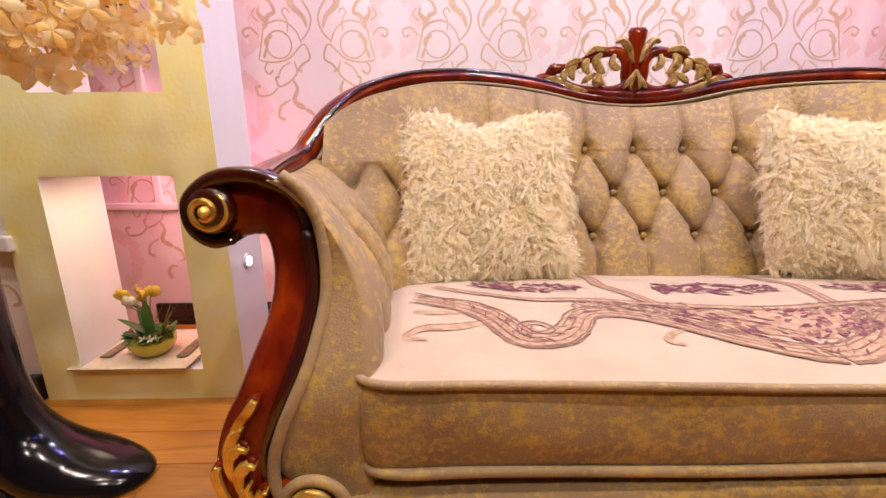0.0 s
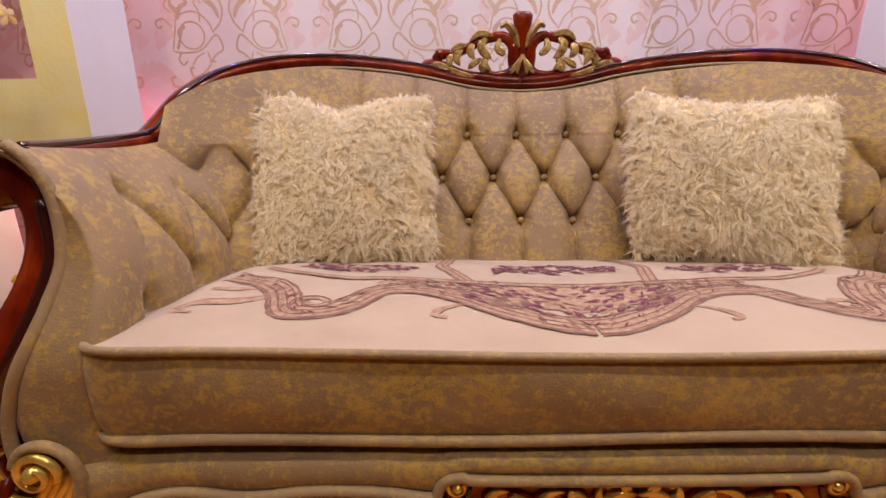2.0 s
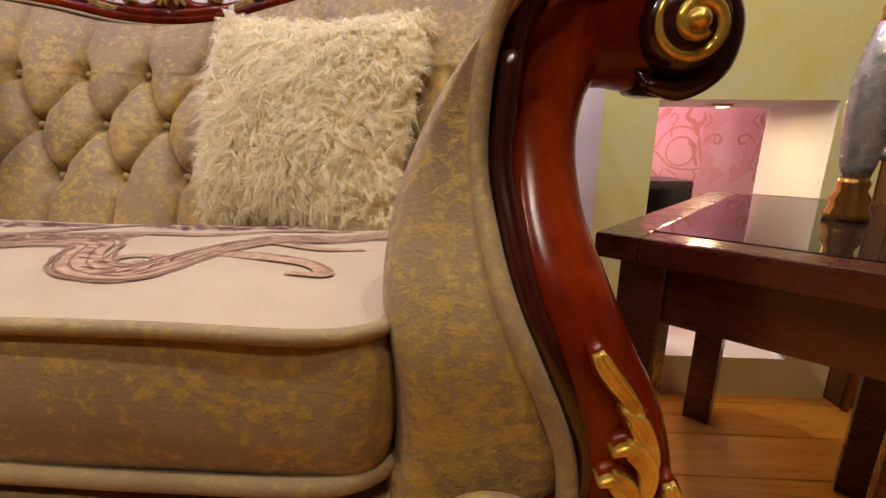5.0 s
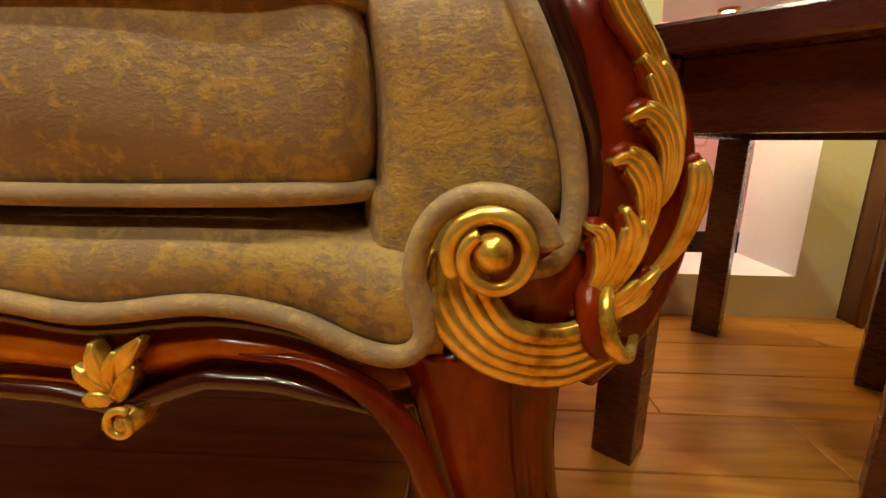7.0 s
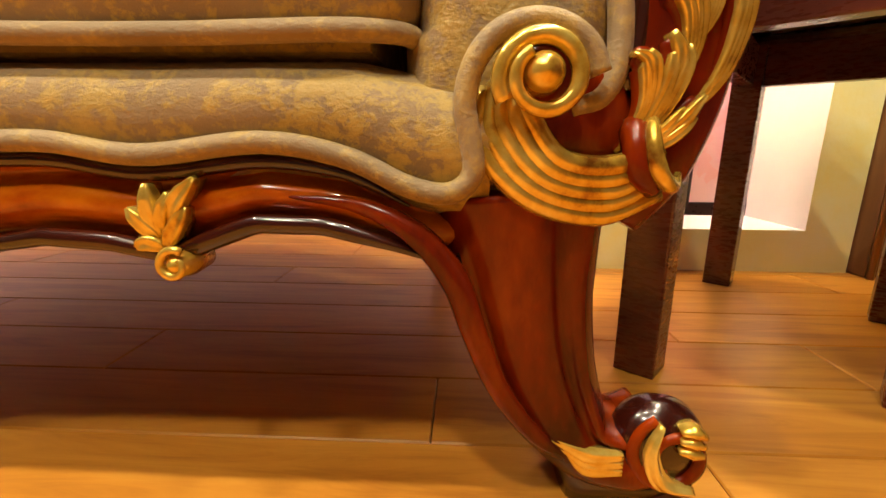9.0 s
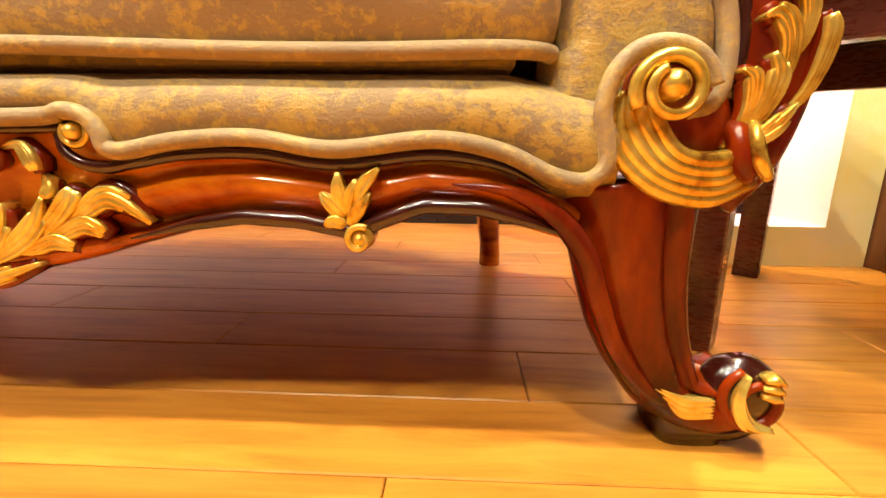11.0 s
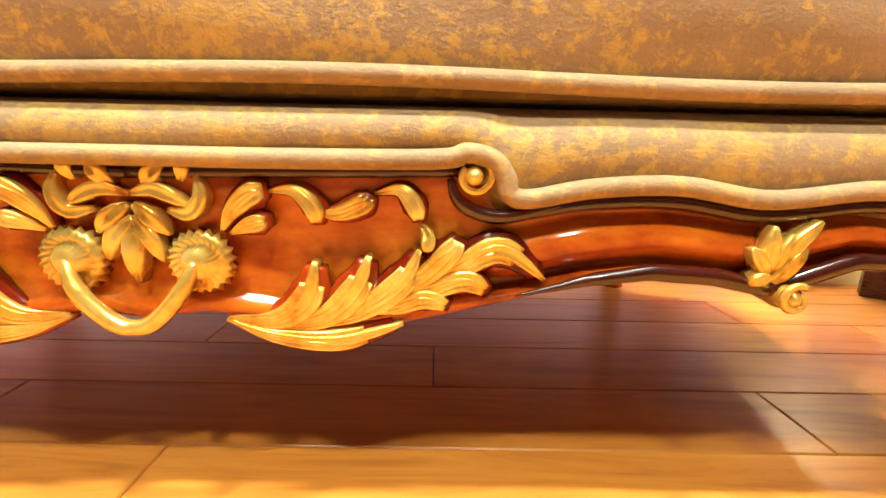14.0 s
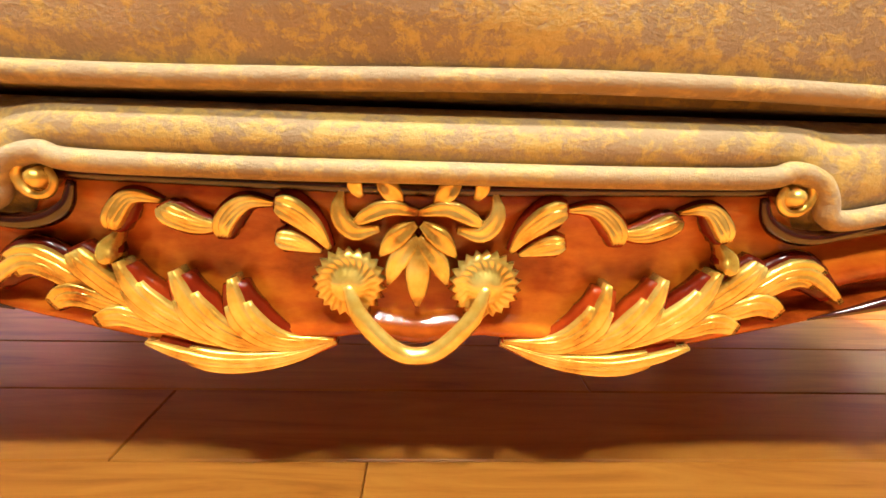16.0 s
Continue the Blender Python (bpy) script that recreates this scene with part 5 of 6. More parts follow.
def woven_pattern():
    """The woven ornament of the seat: scroll borders, framed panels and flower heads, following the cushion."""
    rng = random.Random(4)
    groups = {"tan": ([], [], TAN_WEAVE), "brown": ([], [], BROWN_WEAVE), "plum": ([], [], PLUM_WEAVE)}
    lift = {"tan": 0.0009, "brown": 0.0014, "plum": 0.0018}

    def band(kind, pts, w, n=40, wave=0.0, freq=9):
        verts, faces, _ = groups[kind]
        p = smooth_path(pts, n)
        t = np.gradient(p, axis=0)
        t /= np.linalg.norm(t, axis=1)[:, None] + 1e-9
        ws = np.interp(np.linspace(0, 1, n), np.linspace(0, 1, len(w)), w)
        base, up = len(verts), rng.uniform(0, 0.0007)
        for i in range(n):
            for sg in (-1, -0.33, 0.33, 1):
                wd = ws[i] * (1 + wave * math.sin(freq * i / n * math.tau + (0 if sg > 0 else 1.3)))
                x, y = p[i][0] - sg * t[i][1] * wd, p[i][1] + sg * t[i][0] * wd
                x, y = float(np.clip(x, -0.70, 0.70)), float(np.clip(y, 0.955, 1.595))
                verts.append((CX + x, y, float(seat_z(np.array(x), np.array(y))) + lift[kind] + up))
        for i in range(n - 1):
            for j in range(3):
                a = base + 4 * i + j
                faces.append((a, a + 1, a + 5, a + 4))

    def petal(kind, x, y, ang, ln, wd):
        dx, dy = math.cos(ang), math.sin(ang)
        band(kind, [(x, y), (x + 0.5 * ln * dx, y + 0.5 * ln * dy), (x + ln * dx, y + ln * dy)], [wd * 0.4, wd, wd * 0.3], 5)

    # border scrolls: left lobe, centre point, right lobe
    for sx, off in ((-1, -0.022), (1, -0.022)):
        def q(pts):
            return [(off + sx * x, y) for x, y in pts]
        border = q([(0.0, 1.02), (0.05, 1.03), (0.12, 1.07), (0.19, 1.13), (0.26, 1.165), (0.33, 1.16), (0.37, 1.10), (0.41, 1.055), (0.455, 1.05), (0.475, 1.08), (0.50, 1.14), (0.55, 1.20), (0.62, 1.24), (0.68, 1.30)])
        band("tan", border, [0.024, 0.028, 0.022, 0.02, 0.022, 0.026, 0.02, 0.018], 70, 0.12, 16)
        for o in (-0.022, -0.010, 0.004, 0.017):
            tt = smooth_path(border, 40)
            g = np.gradient(tt, axis=0)
            g /= np.linalg.norm(g, axis=1)[:, None]
            band("brown", [(a[0] - b[1] * o * sx, a[1] + b[0] * o * sx) for a, b in zip(tt, g)], [0.0011, 0.0017, 0.0011, 0.0018, 0.0011], 80, 0.5, 14)
        band("tan", [(off + sx * (0.43 + x), 1.085 + z) for x, z in spiral(0, 0, 0.034, 0.008, -1.2, 1.3, 18)], [0.008, 0.007, 0.004], 34)
        band("brown", [(off + sx * (0.43 + x), 1.085 + z) for x, z in spiral(0, 0, 0.040, 0.012, -1.2, 1.3, 18)], [0.0018, 0.0018], 34)
        band("tan", q([(0.18, 1.10), (0.22, 1.075), (0.235, 1.05), (0.215, 1.04)]), [0.003, 0.008, 0.004], 16)
        band("tan", q([(0.50, 1.12), (0.56, 1.10), (0.62, 1.09), (0.645, 1.06), (0.61, 1.05)]), [0.008, 0.012, 0.010, 0.004], 24)
        band("brown", q([(0.50, 1.125), (0.56, 1.112), (0.62, 1.10), (0.65, 1.07)]), [0.0015, 0.0022, 0.0015], 24, 0.4)
        band("tan", q([(0.54, 1.17), (0.60, 1.16), (0.66, 1.17)]), [0.006, 0.010, 0.004], 16)
        # panel frame
        band("tan", q([(0.20, 1.60), (0.215, 1.45), (0.225, 1.38), (0.20, 1.30), (0.175, 1.22)]), [0.016, 0.016, 0.016, 0.016], 30, 0.08, 14)
        for o in (-0.013, 0.0, 0.013):
            band("brown", q([(0.20 + o, 1.60), (0.215 + o, 1.45), (0.225 + o, 1.38), (0.20 + o, 1.30), (0.175 + o, 1.22)]), [0.0015, 0.0022, 0.0015], 30, 0.4)
        band("tan", q([(0.0, 1.20), (0.08, 1.205), (0.175, 1.22), (0.30, 1.235), (0.42, 1.24), (0.52, 1.27), (0.60, 1.34)]), [0.012, 0.012, 0.010, 0.010, 0.012], 44, 0.1, 18)
        for o in (-0.010, 0.008):
            band("brown", q([(0.0, 1.20 + o), (0.08, 1.205 + o), (0.175, 1.22 + o), (0.30, 1.235 + o), (0.42, 1.24 + o), (0.52, 1.27 + o), (0.60, 1.34 + o)]), [0.0014, 0.0022, 0.0014], 44, 0.4)
        for o in (-0.027, 0.026):
            band("brown", [(a[0] - b[1] * o * sx, a[1] + b[0] * o * sx) for a, b in zip(tt, g)], [0.0022, 0.0028, 0.0018, 0.0028, 0.0020], 90, 0.35, 22)
        for k in range(60):  # rope twist along the border
            a, b = tt[(k * 2) % 40], g[(k * 2) % 40]
            petal("brown" if k % 3 else "plum", a[0] + rng.uniform(-0.012, 0.012), a[1] + rng.uniform(-0.012, 0.012), math.atan2(b[1], b[0]) + 0.7 * sx, rng.uniform(0.012, 0.022), 0.0018)
        for _ in range(170):  # scale work between border and panels
            x = rng.uniform(0.12, 0.34)
            y = rng.uniform(np.interp(x, [0.12, 0.19, 0.26, 0.34], [1.10, 1.16, 1.19, 1.185]), 1.225)
            petal(rng.choice(("tan", "tan", "brown")), off + sx * x, y, rng.uniform(0, math.tau), rng.uniform(0.012, 0.022), rng.uniform(0.002, 0.005))
        for x0, y0, turn in ((0.30, 1.285, 0.4), (0.44, 1.285, 2.2), (0.46, 1.40, 3.6), (0.34, 1.40, 5.0)):  # sprigs round the flowers
            band("brown", [(off + sx * (x0 + q * math.cos(turn) - 0.3 * q * q * 20 * math.sin(turn)), y0 + q * math.sin(turn)) for q in (0.0, 0.02, 0.04, 0.06)], [0.001, 0.002, 0.001], 12)
        # flower heads in the side panels
        for cx, cy, rx, ry, n in ((0.40, 1.34, 0.13, 0.045, 90), (0.55, 1.45, 0.06, 0.04, 30)):
            for _ in range(n):
                a, r = rng.uniform(0, math.tau), math.sqrt(rng.random())
                petal("plum" if rng.random() < 0.7 else "tan", off + sx * (cx + rx * r * math.cos(a)), cy + ry * r * math.sin(a), rng.uniform(0, math.tau), rng.uniform(0.012, 0.03), rng.uniform(0.003, 0.008))
        if sx > 0:
            band("tan", [(off - 0.15, 1.165), (off - 0.08, 1.14), (off, 1.125), (off + 0.08, 1.14), (off + 0.15, 1.165)], [0.01, 0.042, 0.062, 0.042, 0.01], 30, 0.05, 9)
        for _ in range(240):  # dense scale work towards the centre point
            u = rng.random()
            x, y0, y1 = 0.17 * u, 1.035 + 0.07 * u, 1.19
            y = rng.uniform(y0, y1)
            petal(rng.choice(("brown", "tan", "tan", "plum")), off + sx * x, y, rng.uniform(0.2, 1.2) if sx > 0 else rng.uniform(2.0, 2.9), rng.uniform(0.012, 0.026), rng.uniform(0.0022, 0.0055))
    for _ in range(130):
        a, r = rng.uniform(0, math.tau), math.sqrt(rng.random())
        petal("plum" if rng.random() < 0.72 else "tan", -0.01 + 0.15 * r * math.cos(a), 1.35 + 0.055 * r * math.sin(a), rng.uniform(0, math.tau), rng.uniform(0.012, 0.032), rng.uniform(0.003, 0.008))
    for kind, (v, f, m) in groups.items():
        ob = raw_ob("woven_pattern", v, f, m, seat_cushion)
        ob["kind"] = "stuff"


woven_pattern()


# ---- shaggy cushions ----
def pillow(corners, label, seed, droop):
    """corners: top left, top right, bottom right, bottom left of its face."""
    tl, tr, br, bl = [Vector(c) for c in corners]
    p = thing("throw_pillow", label, "pillow", group="shaggy pillows")
    face_n = (tr - tl).cross(bl - tl).normalized()
    if face_n.y > 0:
        face_n = -face_n
    rng = random.Random(seed)

    def at(u, v, side):
        base = tl.lerp(tr, u).lerp(bl.lerp(br, u), v)
        e = max(0.0, 16 * u * (1 - u) * v * (1 - v))
        sag = -droop * math.exp(-(((u - 0.5) / 0.16) ** 2)) * (1 - v) ** 3
        inset = 0.02 * (math.sin(math.pi * u) * (1 - 2 * v) ** 4 * (1 if v < 0.5 else -1))
        return base + face_n * side * (0.012 + 0.062 * e ** 0.55) + Vector((0, 0, sag - inset))

    N = 26
    verts, faces = [], []
    for side in (1, -1):
        base = len(verts)
        verts += [at(i / (N - 1), j / (N - 1), side) for i in range(N) for j in range(N)]
        faces += [tuple(base + k for k in (f if side > 0 else f[::-1])) for f in grid_faces(N, N)]
    for i in range(N - 1):
        for a, b in (((i, 0), (i + 1, 0)), ((i, N - 1), (i + 1, N - 1)), ((0, i), (0, i + 1)), ((N - 1, i), (N - 1, i + 1))):
            ka, kb = a[0] * N + a[1], b[0] * N + b[1]
            faces.append((ka, kb, N * N + kb, N * N + ka))
    mesh_ob("pillow_body", verts, faces, FUR_BASE, p)
    sv, sf = [], []

    def strand(root, grow, fall, curl, ln, wd):
        base = len(sv)
        across = grow.cross(Vector((rng.uniform(-1, 1), rng.uniform(-1, 1), rng.uniform(-1, 1)))).normalized() * wd
        for k in range(5):
            q = k / 4
            c = root + ln * (grow * q * (1 - 0.25 * q) + fall * q * q + curl * math.sin(q * 4.2) * 0.22)
            w = across * (1 - 0.9 * q ** 1.5)
            sv.append(c - w)
            sv.append(c + w)
        for k in range(4):
            a = base + 2 * k
            sf.append((a, a + 1, a + 3, a + 2))

    def tuft_of_hair(u, v, out, ln, n):
        """A lock: hairs that leave a small patch and close in on one curled tip."""
        sweep = noise.noise_vector(Vector((u * 5, v * 5, seed * 3.1)))
        lock = Vector((rng.gauss(0, 1), rng.gauss(0, 0.5), rng.gauss(0, 1)))
        grow = (out + sweep * 0.7 + lock * 0.30).normalized()
        fall = Vector((sweep.x * 0.5 + lock.x * 0.12, -0.02, -0.5 + lock.z * 0.12))
        curl = Vector((rng.gauss(0, 0.7), rng.gauss(0, 0.4), rng.gauss(0, 0.7)))
        for _ in range(n):
            du, dv = rng.gauss(0, 0.008), rng.gauss(0, 0.008)
            root = at(min(max(u + du, 0), 1), min(max(v + dv, 0), 1), 1)
            g = grow - ((tr - tl) * du + (bl - tl) * dv) * 14
            strand(root, g, fall, curl, ln * rng.uniform(0.75, 1.15), rng.uniform(0.0005, 0.0009))

    for _ in range(3600):
        tuft_of_hair(rng.random(), rng.random(), face_n * 0.62, rng.uniform(0.026, 0.045), 10)
    for _ in range(620):
        e, u = rng.randrange(4), rng.random()
        uv = ((u, 0), (u, 1), (0, u), (1, u))[e]
        out = ((tl - bl), (bl - tl), (tl - tr), (tr - tl))[e].normalized()
        tuft_of_hair(uv[0], uv[1], out * 0.8 + face_n * 0.3, rng.uniform(0.022, 0.04), 10)
    ob = raw_ob("fur", [tuple(v) for v in sv], sf, FUR, p)
    ob["kind"] = "stuff"


pillow([(-0.725, 1.60, 0.862), (-0.300, 1.64, 0.853), (-0.285, 1.50, 0.47), (-0.675, 1.40, 0.462)], "cream long-haired faux fur throw pillow with a dented top edge", 2, 0.028)
pillow([(0.250, 1.64, 0.856), (0.672, 1.53, 0.832), (0.622, 1.385, 0.460), (0.235, 1.51, 0.466)], "cream long-haired faux fur throw pillow, plump and square", 5, 0.006)


# ---- side table and vase ----
def side_table():
    o, far = Vector((0.974, 1.182)), Vector((1.306, 1.590))
    ux = (far - o).normalized()
    uy = Vector((ux.y, -ux.x))
    t = thing("side_table", "dark cherry side table with a black glass inset top", "table")
    L, W, H = (far - o).length, 0.42, 0.518

    def slab(name, u0, u1, v0, v1, z0, z1, mat, bev=0.004):
        bm = bmesh.new()
        bmesh.ops.create_cube(bm, size=1)
        for v in bm.verts:
            u, w, z = (u0 + u1) / 2 + v.co.x * (u1 - u0), (v0 + v1) / 2 + v.co.y * (v1 - v0), (z0 + z1) / 2 + v.co.z * (z1 - z0)
            q = o + ux * u + uy * w
            v.co = Vector((q.x, q.y, z))
        bmesh.ops.recalc_face_normals(bm, faces=bm.faces)
        bmesh.ops.bevel(bm, geom=bm.edges[:], offset=bev, segments=2, affect="EDGES", profile=0.6)
        me = bpy.data.meshes.new(name)
        bm.to_mesh(me)
        bm.free()
        me.materials.append(mat)
        ob = new(name, me)
        ob.parent = t
        return ob

    e, g = 0.05, 0.026
    for u0, u1, v0, v1 in ((-e, L + e, -e, -e + 0.05), (-e, L + e, W + e - 0.05, W + e), (-e, -e + 0.05, -e + 0.05, W + e - 0.05), (L + e - 0.05, L + e, -e + 0.05, W + e - 0.05)):
        slab("top_frame", u0, u1, v0, v1, H - 0.03, H, TABLE_WOOD)
    tagged(slab("glass_top", -e + 0.05, L + e - 0.05, -e + 0.05, W + e - 0.05, H - 0.02, H + 0.001, TABLE_GLASS, 0.001), "glossy black glass inset")
    for u, v in ((0, 0), (L, 0), (0, W), (L, W)):
        slab("leg", u - g, u + g, v - g, v + g, 0, H - 0.03, TABLE_WOOD, 0.003)
    for u0, u1, v0, v1 in ((g, L - g, -0.015, 0.012), (g, L - g, W - 0.012, W + 0.015), (-0.015, 0.012, g, W - g), (L - 0.012, L + 0.015, g, W - g)):
        slab("table_apron", u0, u1, v0, v1, H - 0.105, H - 0.03, TABLE_WOOD, 0.002)
    t = thing("nest_table", "smaller dark cherry table pulled half out from under the side table", "table")
    h, v0, v1 = 0.405, 0.265, 0.60
    slab("tabletop", 0.08, 0.49, v0 - 0.02, v1 + 0.02, h - 0.022, h, TABLE_WOOD)
    for u, v in ((0.112, v0), (0.463, v0), (0.112, v1), (0.463, v1)):
        slab("leg", u - 0.022, u + 0.022, v - 0.022, v + 0.022, 0, h - 0.022, TABLE_WOOD, 0.003)
    for a0, a1, b0, b1 in ((0.134, 0.441, v0 - 0.012, v0 + 0.012), (0.134, 0.441, v1 - 0.012, v1 + 0.012)):
        slab("table_apron", a0, a1, b0, b1, h - 0.07, h - 0.022, TABLE_WOOD, 0.002)


side_table()


def vase_at(x, y, z, k=0.56):
    v = thing("vase", "silver crackle vase with copper-gilt foot, neck and leaf relief", "vase")
    lathe("foot", [(r * k, h) for r, h in [(0.002, 0.0), (0.045, 0.0), (0.046, 0.010), (0.038, 0.018), (0.042, 0.028), (0.030, 0.040), (0.033, 0.050), (0.027, 0.058)]], BRASS, v, 36, (x, y, z))
    lathe("vase_body", [(r * k, h) for r, h in [(0.026, 0.056), (0.034, 0.075), (0.042, 0.11), (0.047, 0.15), (0.044, 0.19), (0.034, 0.225), (0.023, 0.25)]], SILVER, v, 36, (x, y, z))
    lathe("neck", [(r * k, h) for r, h in [(0.022, 0.248), (0.017, 0.258), (0.020, 0.266), (0.014, 0.276), (0.018, 0.286), (0.014, 0.298), (0.022, 0.33), (0.036, 0.36), (0.032, 0.36), (0.014, 0.32)]], BRASS, v, 32, (x, y, z))
    for i in range(7):
        a = -0.5 + 0.12 * i
        r = 0.027 - 0.006 * abs(i - 2) / 4
        h = 0.09 + 0.022 * i
        cx, cy = x + r * math.cos(a), y + r * math.sin(a)
        lathe("relief_petal", [(0.001, -0.010), (0.008, -0.006), (0.010, 0.0), (0.007, 0.006), (0.001, 0.010)], SILVER, v, 10, (cx, cy, z + h))


vase_at(1.275, 1.285, 0.5195)


# ---- plants ----
def flower(name, at, r, n, mat, parent, tilt, rng, cup=0.4, wide=0.5):
    """A blossom of n bent petals in one mesh."""
    m = Euler(tilt).to_matrix()
    verts, faces = [], []
    for k in range(n):
        a = k * math.tau / n + rng.uniform(-0.15, 0.15)
        d, s = Vector((math.cos(a), math.sin(a), 0)), Vector((-math.sin(a), math.cos(a), 0))
        base = len(verts)
        for i, (f, w) in enumerate(((0.05, 0.12), (0.4, 0.8), (0.75, 1.0), (1.0, 0.35))):
            for sg in (-1, 0, 1):
                p = d * f * r + s * sg * w * r * wide + Vector((0, 0, cup * r * f * f + (0.08 * r if sg == 0 else 0.0) * -1 + 0.1 * r * abs(sg)))
                verts.append(Vector(at) + m @ p)
        for i in range(3):
            for j in range(2):
                q = base + 3 * i + j
                faces.append((q, q + 1, q + 4, q + 3))
    return verts, faces


def merged(name, lots, mat, parent, kind=""):
    verts, faces = [], []
    for v, f in lots:
        b = len(verts)
        verts += [tuple(p) for p in v]
        faces += [tuple(b + k for k in q) for q in f]
    ob = raw_ob(name, verts, faces, mat, parent)
    if kind:
        ob["kind"] = kind
    return ob


def blade(at, direction, up, ln, wd, bend=0.3):
    """One arching strap leaf."""
    d = Vector(direction).normalized()
    s = d.cross(Vector((0, 0, 1)))
    s = s.normalized() if s.length > 0.1 else Vector((1, 0, 0))
    verts, faces = [], []
    for i in range(7):
        f = i / 6
        c = Vector(at) + d * ln * f + Vector((0, 0, up * ln * f - bend * ln * f * f))
        w = wd * math.sin(math.pi * min(1, 0.12 + f * 0.86)) ** 0.8
        verts += [c - s * w, c + Vector((0, 0, -0.25 * w)), c + s * w]
    for i in range(6):
        for j in range(2):
            q = 3 * i + j
            faces.append((q, q + 1, q + 4, q + 3))
    return verts, faces


def blossom_vase():
    rng = random.Random(11)
    v = thing("floor_vase", "tall glossy black floor vase with peach silk blossom branches", "vase")
    c = (-1.72, 1.35, 0)
    prof = [(0.0, 0.155, 0.09, 0.0), (0.155, 0.155, 0.10, 0.004), (0.165, 0.165, 0.10, 0.02), (0.14, 0.155, 0.10, 0.05), (0.085, 0.125, 0.09, 0.09), (0.045, 0.105, 0.085, 0.14), (0.02, 0.098, 0.085, 0.22), (0.008, 0.10, 0.09, 0.34), (0.0, 0.105, 0.10, 0.5), (0.0, 0.11, 0.105, 0.64), (0.0, 0.09, 0.09, 0.74), (0.0, 0.06, 0.06, 0.80), (0.0, 0.05, 0.05, 0.80), (0.0, 0.06, 0.06, 0.72)]
    dense = smooth_path(prof, 60)
    rings = [[(c[0] + 0.012 + ox * 1.30 + rx * math.cos(a), c[1] + ry * math.sin(a), max(h, 0.0)) for a in np.linspace(0, math.tau, 40, endpoint=False)] for ox, rx, ry, h in dense[1:]]
    mesh_ob("vase_body", *loft(rings), BLACK, v, "glossy black lacquered vase with a swept foot")
    for k in range(9):
        a, ln = rng.uniform(-0.75, 0.5), rng.uniform(0.30, 0.62)
        top = Vector((c[0] + 0.05 + ln * math.cos(a) * 1.02, c[1] - 0.08 + ln * math.sin(a) * 0.6, rng.uniform(1.0, 1.2)))
        tube("branch", [(c[0] + 0.02 * k / 9, c[1], 0.72), (c[0] + 0.12 * math.cos(a), c[1] + 0.05 * math.sin(a), 0.92), (top.x * 0.5 + (c[0] + 0.12) * 0.5, (top.y + c[1]) / 2, (top.z + 0.97) / 2), tuple(top)], [0.006, 0.005, 0.004, 0.002], TWIG, v, n=16, k=6)
    for i in range(420):
        p = Vector((rng.gauss(-1.235, 0.11), rng.gauss(1.22, 0.08), 0))
        p.z = 0.985 + 0.16 * (p.x + 1.25) + rng.uniform(-0.05, 0.22)
        if p.x > -0.995 or p.z < 0.90:
            continue
        me_v, me_f = flower("b", p, rng.uniform(0.018, 0.030), 5, PETAL, v, (rng.uniform(0.6, 2.4), rng.uniform(-0.9, 0.9), rng.uniform(0, 6.3)), rng, 0.45, 0.3)
        raw_ob("blossom", [tuple(q) for q in me_v], me_f, PETAL, v)
    for px, py, pz in ((-1.285, 1.22, 0.915), (-1.235, 1.2, 0.905), (-1.30, 1.2, 0.935)):
        me_v, me_f = flower("b", (px, py, pz), 0.032, 5, PETAL, v, (1.5, 0.2, px * 50), rng)
        raw_ob("blossom", [tuple(q) for q in me_v], me_f, PETAL, v)


blossom_vase()


